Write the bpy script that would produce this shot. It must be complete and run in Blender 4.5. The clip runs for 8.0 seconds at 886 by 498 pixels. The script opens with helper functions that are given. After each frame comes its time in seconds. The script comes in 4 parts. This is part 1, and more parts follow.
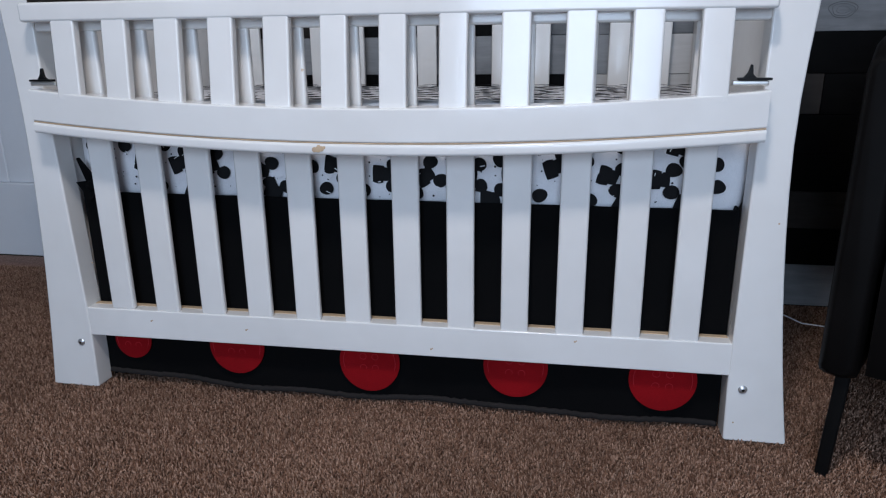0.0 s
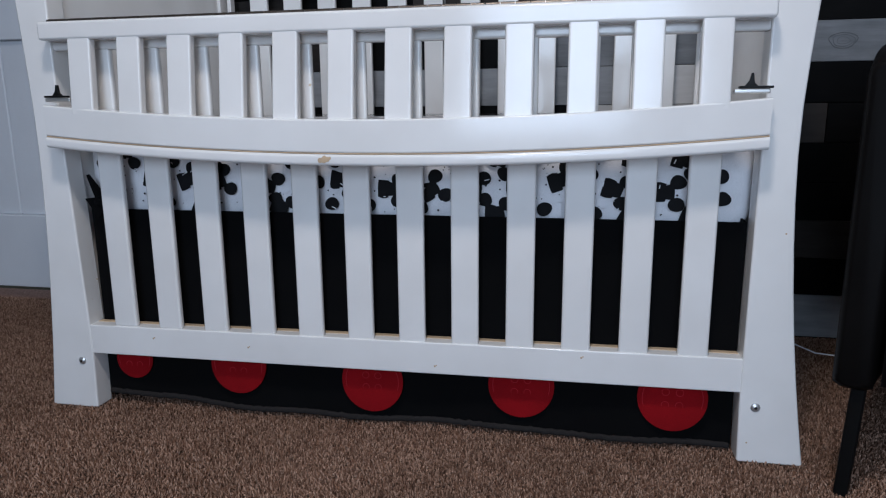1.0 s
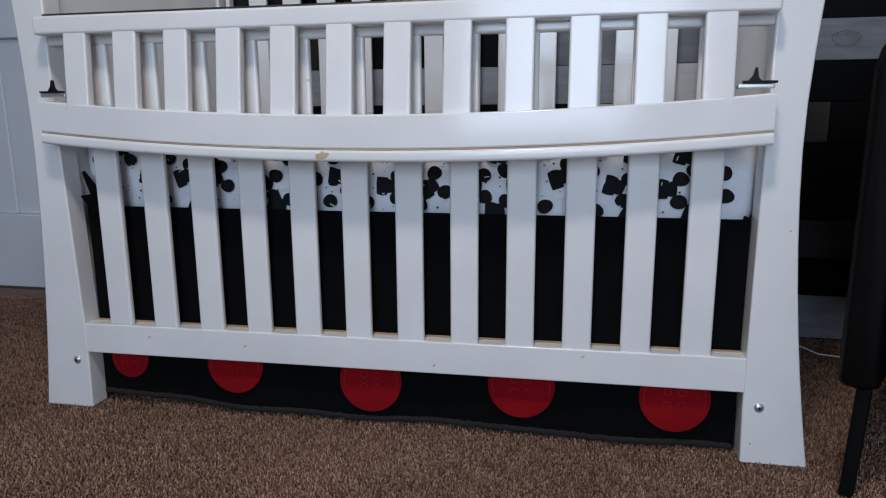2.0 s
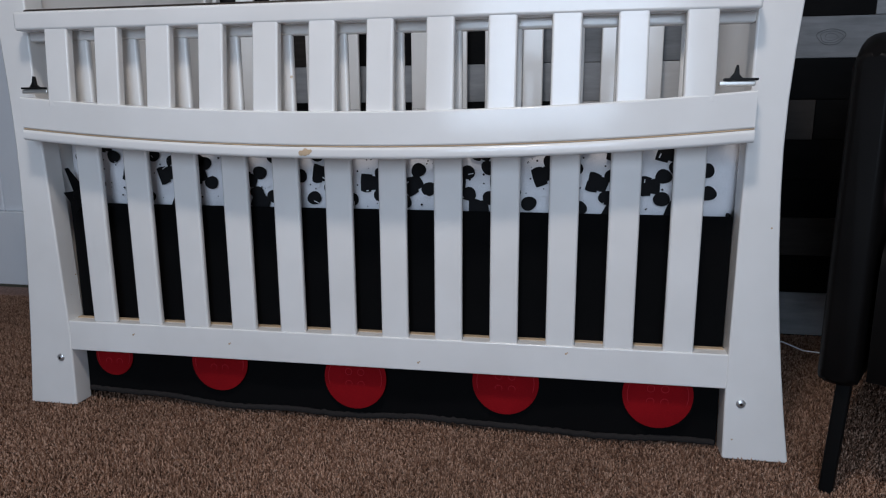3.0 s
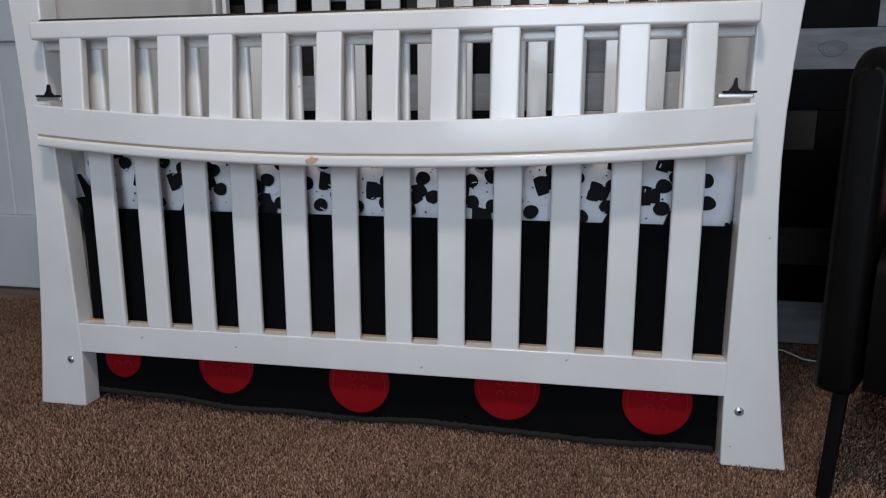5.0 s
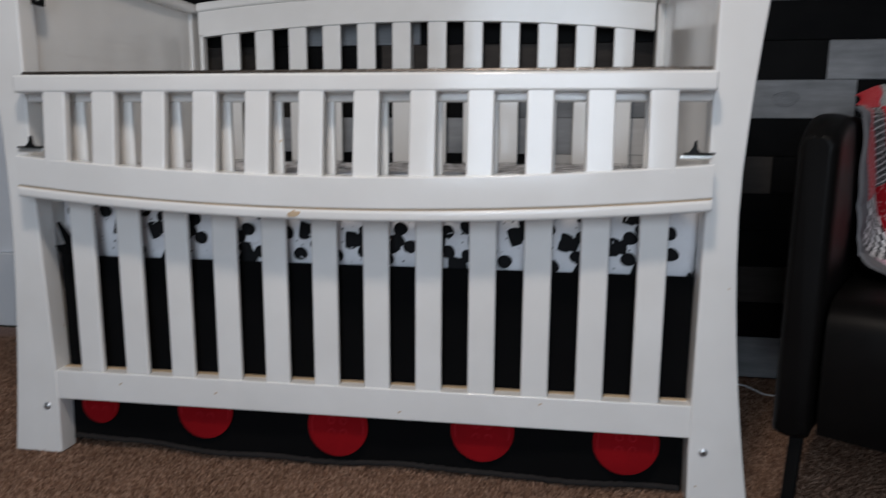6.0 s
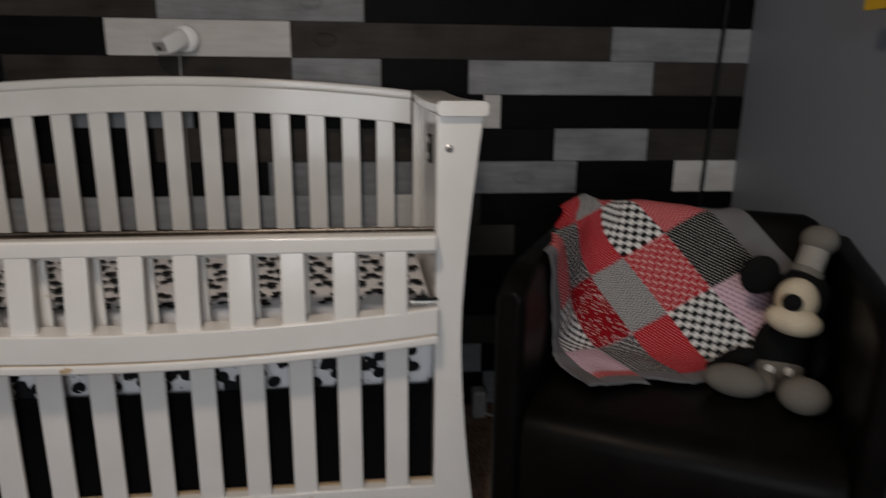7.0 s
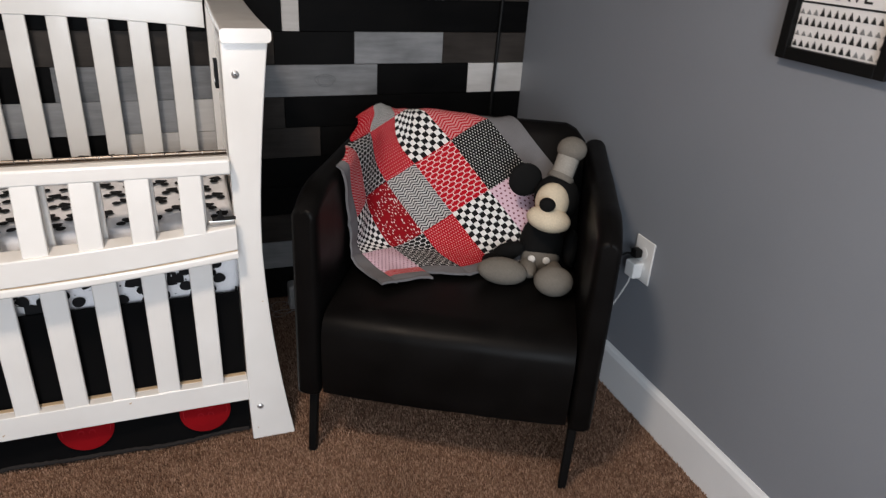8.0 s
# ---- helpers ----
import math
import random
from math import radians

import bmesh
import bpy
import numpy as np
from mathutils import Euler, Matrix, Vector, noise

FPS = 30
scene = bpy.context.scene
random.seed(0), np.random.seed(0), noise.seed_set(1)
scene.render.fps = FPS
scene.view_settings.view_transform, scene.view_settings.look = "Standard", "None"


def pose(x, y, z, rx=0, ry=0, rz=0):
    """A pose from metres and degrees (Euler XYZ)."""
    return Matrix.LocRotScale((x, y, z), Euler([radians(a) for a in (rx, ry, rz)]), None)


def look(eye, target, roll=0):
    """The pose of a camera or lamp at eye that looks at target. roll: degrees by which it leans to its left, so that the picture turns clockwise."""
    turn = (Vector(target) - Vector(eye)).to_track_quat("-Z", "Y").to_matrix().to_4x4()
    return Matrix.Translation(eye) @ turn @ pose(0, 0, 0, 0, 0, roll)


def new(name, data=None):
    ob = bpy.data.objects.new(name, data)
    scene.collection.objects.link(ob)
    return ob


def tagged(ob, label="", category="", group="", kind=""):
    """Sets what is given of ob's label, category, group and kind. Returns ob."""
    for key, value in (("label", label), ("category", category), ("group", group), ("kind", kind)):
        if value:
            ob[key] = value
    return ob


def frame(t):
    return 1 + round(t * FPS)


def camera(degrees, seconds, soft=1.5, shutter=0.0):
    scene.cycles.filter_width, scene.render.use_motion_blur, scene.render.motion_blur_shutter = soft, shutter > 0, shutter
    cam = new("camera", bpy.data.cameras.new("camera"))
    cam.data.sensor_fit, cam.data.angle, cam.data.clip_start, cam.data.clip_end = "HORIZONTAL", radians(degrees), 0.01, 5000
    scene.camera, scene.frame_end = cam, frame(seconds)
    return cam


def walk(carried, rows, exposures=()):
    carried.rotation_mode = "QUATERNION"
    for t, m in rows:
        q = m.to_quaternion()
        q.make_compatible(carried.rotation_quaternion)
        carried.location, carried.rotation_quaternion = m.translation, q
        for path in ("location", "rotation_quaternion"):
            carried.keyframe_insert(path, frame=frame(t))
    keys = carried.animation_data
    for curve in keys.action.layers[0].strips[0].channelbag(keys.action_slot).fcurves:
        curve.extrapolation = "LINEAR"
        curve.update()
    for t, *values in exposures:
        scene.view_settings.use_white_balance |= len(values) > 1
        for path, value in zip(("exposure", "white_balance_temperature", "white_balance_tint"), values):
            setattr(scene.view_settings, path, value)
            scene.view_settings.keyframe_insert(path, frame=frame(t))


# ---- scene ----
cam = camera(66.3, 8.0, soft=1.15, shutter=0.4)
PATH = [
    (0, (1.053, -1.234, 0.736), (0.708, 0.652, 0.167), -0.6),
    (0.5, (1.075, -1.234, 0.666), (0.702, 0.675, 0.197), -0.8),
    (1, (1.065, -1.247, 0.651), (0.686, 0.675, 0.248), -0.5),
    (1.5, (1.061, -1.239, 0.639), (0.677, 0.685, 0.249), -0.4),
    (3, (1.082, -1.23, 0.635), (0.721, 0.696, 0.236), -0.3),
    (3.5, (1.092, -1.234, 0.64), (0.737, 0.694, 0.247), -0.2),
    (4, (1.095, -1.239, 0.631), (0.737, 0.688, 0.229), -0.1),
    (5.5, (1.087, -1.269, 0.653), (0.701, 0.661, 0.301), 0.1),
    (6, (1.082, -1.29, 0.708), (0.791, 0.662, 0.383), 0.4),
    (6.3, (1.098, -1.282, 0.824), (1.032, 0.689, 0.489), 0.9),
    (6.5, (1.108, -1.294, 0.921), (1.136, 0.675, 0.575), 1.0),
    (6.7, (1.134, -1.328, 1.018), (1.243, 0.636, 0.64), 1.0),
    (6.9, (1.184, -1.381, 1.114), (1.37, 0.563, 0.675), 0.7),
    (7, (1.223, -1.415, 1.157), (1.448, 0.507, 0.652), 0.6),
    (7.1, (1.235, -1.428, 1.189), (1.525, 0.465, 0.614), 0.8),
    (7.3, (1.267, -1.458, 1.257), (1.682, 0.380, 0.586), 2.1),
    (7.5, (1.297, -1.491, 1.285), (1.826, 0.293, 0.551), 2.9),
    (7.7, (1.310, -1.519, 1.300), (1.911, 0.215, 0.506), 3.5),
    (8, (1.299, -1.545, 1.312), (1.96, 0.138, 0.458), 3.4),
]
# the clip's own changes of exposure and white balance: seconds, stops, kelvin, tint
TONE = [(0.0, -0.19, 5540, 11), (1.5, -0.36, 5620, 11), (3.5, -0.40, 5850, 11), (5.5, -0.39, 6070, 11), (6.0, -0.44, 6220, 11), (6.5, -0.87, 6650, 12), (7.0, -1.0, 7000, 13), (7.5, -0.32, 6800, 13), (8.0, 0.16, 6780, 13)]
walk(cam, [(t, look(eye, target, roll)) for t, eye, target, roll in PATH], TONE)

# ---- world, daylight, lamps ----
world = bpy.data.worlds.new("world")
scene.world = world
world.use_nodes = True
_nt = world.node_tree
_sky = _nt.nodes.new("ShaderNodeTexSky")
_sky.sky_type, _sky.sun_disc = "NISHITA", False
_sky.sun_elevation, _sky.sun_rotation = radians(40), radians(60)
_nt.links.new(_sky.outputs[0], _nt.nodes["Background"].inputs[0])
_nt.nodes["Background"].inputs[1].default_value = 0.1

RX, LX, BY, FY, CZ = 2.491, -1.75, 0.785, -3.1, 2.44      # inner faces of the room
WIN = (0.45, 1.65, 0.45, 2.05)                            # window in the wall opposite the crib


def lamp(name, kind, m, watts, colour, size, size_y=None):
    data = bpy.data.lights.new(name, kind)
    data.energy, data.color = watts, colour
    if kind == "AREA":
        data.shape = "RECTANGLE" if size_y else "DISK"
        data.size = size
        if size_y:
            data.size_y = size_y
    ob = new(name, data)
    ob.matrix_world = m
    return ob


DAY, BULB = 57.0, 27.5
lamp("window_daylight", "AREA", look(((WIN[0] + WIN[1]) / 2, FY + 0.02, (WIN[2] + WIN[3]) / 2), ((WIN[0] + WIN[1]) / 2, 0, 1.0)), DAY, (0.78, 0.89, 1.0), WIN[1] - WIN[0], WIN[3] - WIN[2])
lamp("ceiling_bulb", "AREA", look((0.88, -1.1, 2.335), (0.88, -1.099, 0)), BULB, (1.0, 0.86, 0.72), 0.28)


# ---- materials ----
class Nodes:
    """A small builder for node materials."""

    def __init__(self, name, rough=0.5, metal=0.0, coat=0.0):
        self.m = bpy.data.materials.new(name)
        self.m.use_nodes = True
        self.t = self.m.node_tree
        self.b = self.t.nodes["Principled BSDF"]
        self.b.inputs["Roughness"].default_value = rough
        self.b.inputs["Metallic"].default_value = metal
        self.b.inputs["Coat Weight"].default_value = coat

    def shine(self, level):
        self.b.inputs["Specular IOR Level"].default_value = level
        return self

    def node(self, kind, **kw):
        n = self.t.nodes.new("ShaderNode" + kind)
        for k, v in kw.items():
            n.inputs[k.replace("_", " ")].default_value = v
        return n

    def link(self, a, b):
        self.t.links.new(a, b)

    def coords(self, which="Object", scale=(1, 1, 1), turn=(0, 0, 0)):
        c, mp = self.node("TexCoord"), self.node("Mapping")
        mp.inputs["Scale"].default_value, mp.inputs["Rotation"].default_value = scale, turn
        self.link(c.outputs[which], mp.inputs["Vector"])
        return mp.outputs["Vector"]

    def noise(self, vec, scale, detail=3.0, rough=0.55):
        n = self.node("TexNoise", Scale=scale, Detail=detail, Roughness=rough)
        self.link(vec, n.inputs["Vector"])
        return n.outputs["Fac"]

    def math(self, op, a, b=None, c=None):
        n = self.node("Math")
        n.operation = op
        for k, v in enumerate((a, b, c)):
            if v is None:
                continue
            if isinstance(v, (int, float)):
                n.inputs[k].default_value = v
            else:
                self.link(v, n.inputs[k])
        return n.outputs[0]

    def ramp(self, fac, stops):
        n = self.node("ValToRGB")
        r = n.color_ramp
        while len(r.elements) < len(stops):
            r.elements.new(0.5)
        for e, (p, c) in zip(r.elements, stops):
            e.position, e.color = p, (*c, 1)
        self.link(fac, n.inputs[0])
        return n.outputs[0]

    def mix(self, fac, a, b, mode="MIX"):
        n = self.t.nodes.new("ShaderNodeMix")
        n.data_type, n.blend_type = "RGBA", mode
        for k, v in ((0, fac), (6, a), (7, b)):
            if isinstance(v, (int, float)):
                n.inputs[k].default_value = v
            elif isinstance(v, tuple):
                n.inputs[k].default_value = (*v, 1)
            else:
                self.link(v, n.inputs[k])
        return n.outputs[2]

    def colour(self, v):
        if isinstance(v, tuple):
            self.b.inputs["Base Color"].default_value = (*v, 1)
        else:
            self.link(v, self.b.inputs["Base Color"])
        return self

    def rough(self, v):
        self.link(v, self.b.inputs["Roughness"])
        return self

    def bump(self, h, strength=0.3, distance=0.002):
        n = self.node("Bump", Strength=strength, Distance=distance)
        self.link(h, n.inputs["Height"])
        self.link(n.outputs[0], self.b.inputs["Normal"])
        return self


def plain(name, colour, rough=0.5, metal=0.0, spread=0.12, scale=30.0, bump=0.1, coat=0.0, shine=0.5):
    """A surface with mild stains, fine grain and uneven gloss."""
    n = Nodes(name, rough, metal, coat)
    v = n.coords()
    big, fine = n.noise(v, scale * 0.15), n.noise(v, scale * 8)
    lo, hi = tuple(c * (1 - spread) for c in colour), tuple(min(1, c * (1 + spread * 0.6)) for c in colour)
    n.colour(n.ramp(n.math("ADD", n.math("MULTIPLY", big, 0.7), n.math("MULTIPLY", fine, 0.3)), [(0.3, lo), (0.7, hi)]))
    n.rough(n.math("ADD", n.math("MULTIPLY", big, 0.18), max(0.02, rough - 0.09)))
    n.bump(fine, bump, 0.001)
    n.shine(shine)
    return n.m


def crib_paint():
    n = Nodes("crib_paint", 0.2, 0, 0.18)
    n.b.inputs["Coat Roughness"].default_value = 0.16
    v = n.coords("Object", (1, 1, 1))
    big, brush, nick = n.noise(v, 5), n.noise(v, 34, 3), n.noise(v, 38, 4)
    c = n.ramp(big, [(0.3, (0.765, 0.742, 0.71)), (0.7, (0.835, 0.816, 0.787))])
    chip = n.ramp(nick, [(0.0, (0, 0, 0)), (0.765, (0, 0, 0)), (0.78, (1, 1, 1))])
    n.colour(n.mix(chip, c, (0.62, 0.5, 0.36)))
    n.rough(n.math("ADD", n.math("MULTIPLY", big, 0.16), 0.08))
    n.bump(brush, 0.10, 0.002)
    n.shine(0.40)
    return n.m


def plank_stain(name, dark, light, knot=True):
    n = Nodes(name, 0.6)
    info = n.node("ObjectInfo")
    v = n.coords("Object", (1, 1, 1))
    shift = n.node("VectorMath")
    shift.operation = "MULTIPLY_ADD"
    n.link(info.outputs["Random"], shift.inputs[0])
    shift.inputs[1].default_value = (37.0, 11.0, 23.0)
    n.link(v, shift.inputs[2])
    mp = n.node("Mapping")
    mp.inputs["Scale"].default_value = (2.0, 1, 17)
    n.link(shift.outputs[0], mp.inputs["Vector"])
    grain, blot = n.noise(mp.outputs["Vector"], 3.2, 6, 0.65), n.noise(shift.outputs[0], 6, 3)
    mp2 = n.node("Mapping")
    mp2.inputs["Scale"].default_value = (2.6, 0.3, 7.5)
    n.link(shift.outputs[0], mp2.inputs["Vector"])
    vor = n.node("TexVoronoi", Scale=1.25)
    n.link(mp2.outputs["Vector"], vor.inputs["Vector"])
    d = vor.outputs["Distance"]
    pick = n.node("SeparateColor")
    n.link(vor.outputs["Color"], pick.inputs[0])
    here = n.math("MULTIPLY", n.math("LESS_THAN", d, 0.17), n.math("LESS_THAN", pick.outputs[0], 0.3))
    rings = n.math("MULTIPLY", n.math("SINE", n.math("MULTIPLY", n.math("ADD", d, n.math("MULTIPLY", grain, 0.06)), 75)), here)
    f = n.math("ADD", n.math("MULTIPLY", grain, 0.45), n.math("MULTIPLY", blot, 0.55))
    f = n.math("ADD", f, n.math("MULTIPLY", rings, 0.10 if knot else 0.0))
    f = n.math("ADD", f, n.math("MULTIPLY", n.math("SUBTRACT", info.outputs["Random"], 0.5), 0.22))
    n.colour(n.ramp(f, [(0.3, dark), (0.72, light)]))
    n.rough(n.math("ADD", n.math("MULTIPLY", grain, 0.3), 0.42))
    n.bump(f, 0.35, 0.0015)
    n.shine(0.07)
    return n.m


def carpet(name, tufts=True):
    n = Nodes(name, 0.95)
    v = n.coords()
    if tufts:
        chance = n.node("NewGeometry").outputs["Random Per Island"]
    else:
        # flat floor: tone scaled down to paint in the tufts' self-shadow
        chance = n.math("MULTIPLY", n.noise(v, 140, 1), 0.85)
    big, mid, fine = n.noise(v, 2.2, 3), n.noise(v, 22, 3), n.noise(v, 260, 2)
    f = n.math("ADD", n.math("MULTIPLY", chance, 0.5), n.math("MULTIPLY", fine, 0.5))
    c = n.ramp(f, [(0.10, (0.078, 0.040, 0.026)), (0.40, (0.255, 0.144, 0.095)), (0.80, (0.53, 0.345, 0.245))])
    shade = n.ramp(n.math("ADD", n.math("MULTIPLY", big, 0.6), n.math("MULTIPLY", mid, 0.4)), [(0.36, (0.70, 0.69, 0.68)), (0.62, (1.0, 1.0, 1.0))])
    n.colour(n.mix(1.0, c, shade, "MULTIPLY"))
    n.bump(fine, 0.8, 0.004)
    n.shine(0.1)
    return n.m


def wall_paint(name, colour):
    n = Nodes(name, 0.55)
    v = n.coords()
    big, peel = n.noise(v, 1.6, 3), n.noise(v, 170, 3)
    n.colour(n.ramp(big, [(0.25, tuple(c * 0.95 for c in colour)), (0.75, tuple(c * 1.04 for c in colour))]))
    n.rough(n.math("ADD", n.math("MULTIPLY", peel, 0.2), 0.42))
    n.bump(peel, 0.18, 0.0015)
    return n.m


def leather():
    n = Nodes("black_leather", 0.34)
    v = n.coords()
    big = n.noise(v, 7, 3)
    vor = n.node("TexVoronoi", Scale=420.0)
    n.link(v, vor.inputs["Vector"])
    n.colour(n.ramp(big, [(0.3, (0.0024, 0.0021, 0.002)), (0.7, (0.0050, 0.0044, 0.0042))]))
    n.rough(n.math("ADD", n.math("MULTIPLY", big, 0.24), 0.30))
    n.bump(n.math("ADD", vor.outputs["Distance"], n.math("MULTIPLY", big, 1.5)), 0.07, 0.0012)
    n.shine(0.075)
    return n.m


def cloth(name, colour, weave=900.0, rough=0.9):
    n = Nodes(name, rough)
    v = n.coords()
    w, big = n.noise(v, weave, 1), n.noise(v, 12, 3)
    n.colour(n.ramp(n.math("ADD", n.math("MULTIPLY", w, 0.5), n.math("MULTIPLY", big, 0.5)), [(0.3, tuple(c * 0.8 for c in colour)), (0.7, tuple(min(1, c * 1.15) for c in colour))]))
    n.bump(n.math("ADD", w, big), 0.3, 0.001)
    n.shine(0.12)
    return n.m


def print_cloth(name, kind, a, b, size=0.016):
    """Printed quilting cotton on UVs in metres: a is the ground colour, b the print."""
    n = Nodes(name, 0.88)
    c = n.node("TexCoord")
    sep = n.node("SeparateXYZ")
    n.link(c.outputs["UV"], sep.inputs[0])
    x, y = n.math("DIVIDE", sep.outputs[0], size), n.math("DIVIDE", sep.outputs[1], size)
    if kind == "diamond":
        mask = n.math("ABSOLUTE", n.math("SUBTRACT", n.math("FLOORED_MODULO", n.math("FLOOR", x), 2.0), n.math("FLOORED_MODULO", n.math("FLOOR", y), 2.0)))
    elif kind == "herringbone":
        zig = n.math("MULTIPLY", n.math("PINGPONG", x, 1.0), 1.0)
        mask = n.math("GREATER_THAN", n.math("FRACT", n.math("ADD", n.math("MULTIPLY", y, 1.9), zig)), 0.5)
    elif kind == "dots":
        u = n.math("ADD", x, n.math("MULTIPLY", n.math("FLOORED_MODULO", n.math("FLOOR", y), 2.0), 0.5))
        fx, fy = n.math("SUBTRACT", n.math("FRACT", u), 0.5), n.math("SUBTRACT", n.math("FRACT", y), 0.5)
        mask = n.math("LESS_THAN", n.math("SQRT", n.math("ADD", n.math("MULTIPLY", fx, fx), n.math("MULTIPLY", fy, fy))), 0.20)
    elif kind == "lattice":
        p, q = n.math("ADD", x, y), n.math("SUBTRACT", x, y)
        wob = n.math("MULTIPLY", n.math("SINE", n.math("MULTIPLY", q, 6.2832)), 0.13)
        wob2 = n.math("MULTIPLY", n.math("SINE", n.math("MULTIPLY", p, 6.2832)), 0.13)
        d1 = n.math("ABSOLUTE", n.math("SUBTRACT", n.math("FRACT", n.math("ADD", p, wob)), 0.5))
        d2 = n.math("ABSOLUTE", n.math("SUBTRACT", n.math("FRACT", n.math("ADD", q, wob2)), 0.5))
        mask = n.math("GREATER_THAN", n.math("MAXIMUM", d1, d2), 0.432)
    else:
        vor = n.node("TexVoronoi", Scale=1.0 / size)
        n.link(c.outputs["UV"], vor.inputs["Vector"])
        sep2 = n.node("SeparateColor")
        n.link(vor.outputs["Color"], sep2.inputs[0])
        mask = n.math("LESS_THAN", vor.outputs["Distance"], n.math("MULTIPLY", sep2.outputs[0], 0.42))
    v = n.coords()
    w = n.noise(v, 700, 1)
    col = n.mix(mask, a, b)
    n.colour(n.mix(0.25, col, n.ramp(w, [(0.2, (0.55, 0.55, 0.55)), (0.8, (1, 1, 1))]), "MULTIPLY"))
    n.bump(n.math("ADD", w, n.noise(v, 30, 3)), 0.35, 0.0015)
    n.shine(0.12)
    return n.m


WHITE = crib_paint()
CARPET = carpet("brown_carpet")
# same carpet without tufts, their shade put into a darker colour
FLAT_CARPET = carpet("self_shaded_carpet_backing", False)
GREY_WALL = wall_paint("blue_grey_wall_paint", (0.226, 0.2425, 0.272))
CEILING = wall_paint("white_ceiling_paint", (0.78, 0.77, 0.75))
TRIM = plain("white_trim_paint", (0.78, 0.79, 0.80), 0.35, spread=0.05)
DOOR = plain("white_door_paint", (0.74, 0.76, 0.79), 0.4, spread=0.05)
BACKING = plain("dark_wall_backing", (0.012, 0.012, 0.012), 0.8)
STAIN = {
    "B": plank_stain("black_stained_plank", (0.0016, 0.0016, 0.0018), (0.0065, 0.0062, 0.0062)),
    "D": plank_stain("charcoal_stained_plank", (0.018, 0.0155, 0.014), (0.058, 0.050, 0.045)),
    "G": plank_stain("grey_stained_plank", (0.135, 0.14, 0.147), (0.33, 0.335, 0.345)),
    "KD": plank_stain("charcoal_knot", (0.012, 0.010, 0.009), (0.030, 0.026, 0.023), False),
    "K": plank_stain("plank_knot", (0.085, 0.087, 0.09), (0.19, 0.192, 0.195), False),
    "W": plank_stain("whitewashed_plank", (0.46, 0.44, 0.42), (0.68, 0.66, 0.64), False),
}
LEATHER = leather()
BLACK_METAL = plain("black_metal", (0.005, 0.005, 0.005), 0.5, 0.0, shine=0.10)
STEEL = plain("bright_steel", (0.72, 0.71, 0.68), 0.36, 0.85)
DARK_STEEL = plain("dark_steel", (0.09, 0.085, 0.08), 0.35, 1.0)
BRASS = plain("worn_hinge_metal", (0.20, 0.165, 0.135), 0.35, 1.0, spread=0.4, scale=120)
BLACK_CLOTH = cloth("black_cotton", (0.0018, 0.0018, 0.0021))
# dark grey that stands in for carpet in shade along the skirt
HEM_SHADE = cloth("shaded_carpet_strip", (0.024, 0.021, 0.020), 260)
SHEET = cloth("white_cotton_sheet", (0.80, 0.795, 0.815))
PRINT = cloth("black_fabric_print", (0.012, 0.012, 0.013))
RED_FELT = cloth("red_felt", (0.225, 0.0030, 0.006), 500)
DEEP_RED = cloth("dark_red_thread", (0.36, 0.016, 0.024), 500)
BOLT_STEEL = plain("dark_chrome", (0.62, 0.62, 0.62), 0.32, 0.8)
BARE_WOOD = plain("bare_pale_wood", (0.52, 0.38, 0.24), 0.7, spread=0.25, scale=60)
PLASTIC = plain("white_plastic", (0.78, 0.78, 0.77), 0.35, spread=0.04)
GREY_PLASTIC = plain("grey_plastic", (0.33, 0.32, 0.31), 0.35, spread=0.05)
BLACK_PLASTIC = plain("black_plastic", (0.006, 0.006, 0.006), 0.45, shine=0.2)
FRAME_BLACK = plain("black_frame", (0.005, 0.005, 0.005), 0.45, shine=0.15)
PAPER = plain("white_paper", (0.76, 0.74, 0.73), 0.8, spread=0.03)
INK = plain("black_ink", (0.014, 0.014, 0.014), 0.8)
PALE_INK = plain("grey_ink", (0.22, 0.22, 0.22), 0.8)
YELLOW = plain("yellow_paint", (0.72, 0.42, 0.02), 0.5, spread=0.05)
GLASS_WHITE = Nodes("lamp_glass", 0.4)
GLASS_WHITE.colour((0.85, 0.82, 0.78))
GLASS_WHITE.b.inputs["Emission Color"].default_value = (1.0, 0.86, 0.72, 1)
GLASS_WHITE.b.inputs["Emission Strength"].default_value = 3.0
GLASS_WHITE = GLASS_WHITE.m


# ---- mesh helpers ----
def soften(me, limit=55):
    """Smooth shading weighted by face area, so that flat faces stay flat and only the rounded edges turn."""
    for p in me.polygons:
        p.use_smooth = True
    near, cos = [[] for _ in me.vertices], math.cos(radians(limit))
    faces = [(p.normal.copy(), p.area) for p in me.polygons]
    for p in me.polygons:
        for v in p.vertices:
            near[v].append(p.index)
    out = []
    for p in me.polygons:
        n0 = faces[p.index][0]
        for v in p.vertices:
            acc = Vector((0, 0, 0))
            for k in near[v]:
                n, a = faces[k]
                if n.dot(n0) > cos:
                    acc += n * a
            out.append(acc.normalized() if acc.length > 0 else n0)
    me.normals_split_custom_set(out)


def finish(name, bm, material, smooth=False):
    me = bpy.data.meshes.new(name)
    bm.normal_update()
    bm.to_mesh(me)
    bm.free()
    for m in material if isinstance(material, (list, tuple)) else [material]:
        me.materials.append(m)
    if smooth:
        soften(me)
    return me


def part(name, bm, material, parent=None, label="", smooth=True):
    """Links a bmesh as one mesh object, under a thing or under a part."""
    ob = new(name, finish(name, bm, material, smooth))
    if parent:
        ob.parent = parent
    if label:
        ob["label"] = label
    return ob


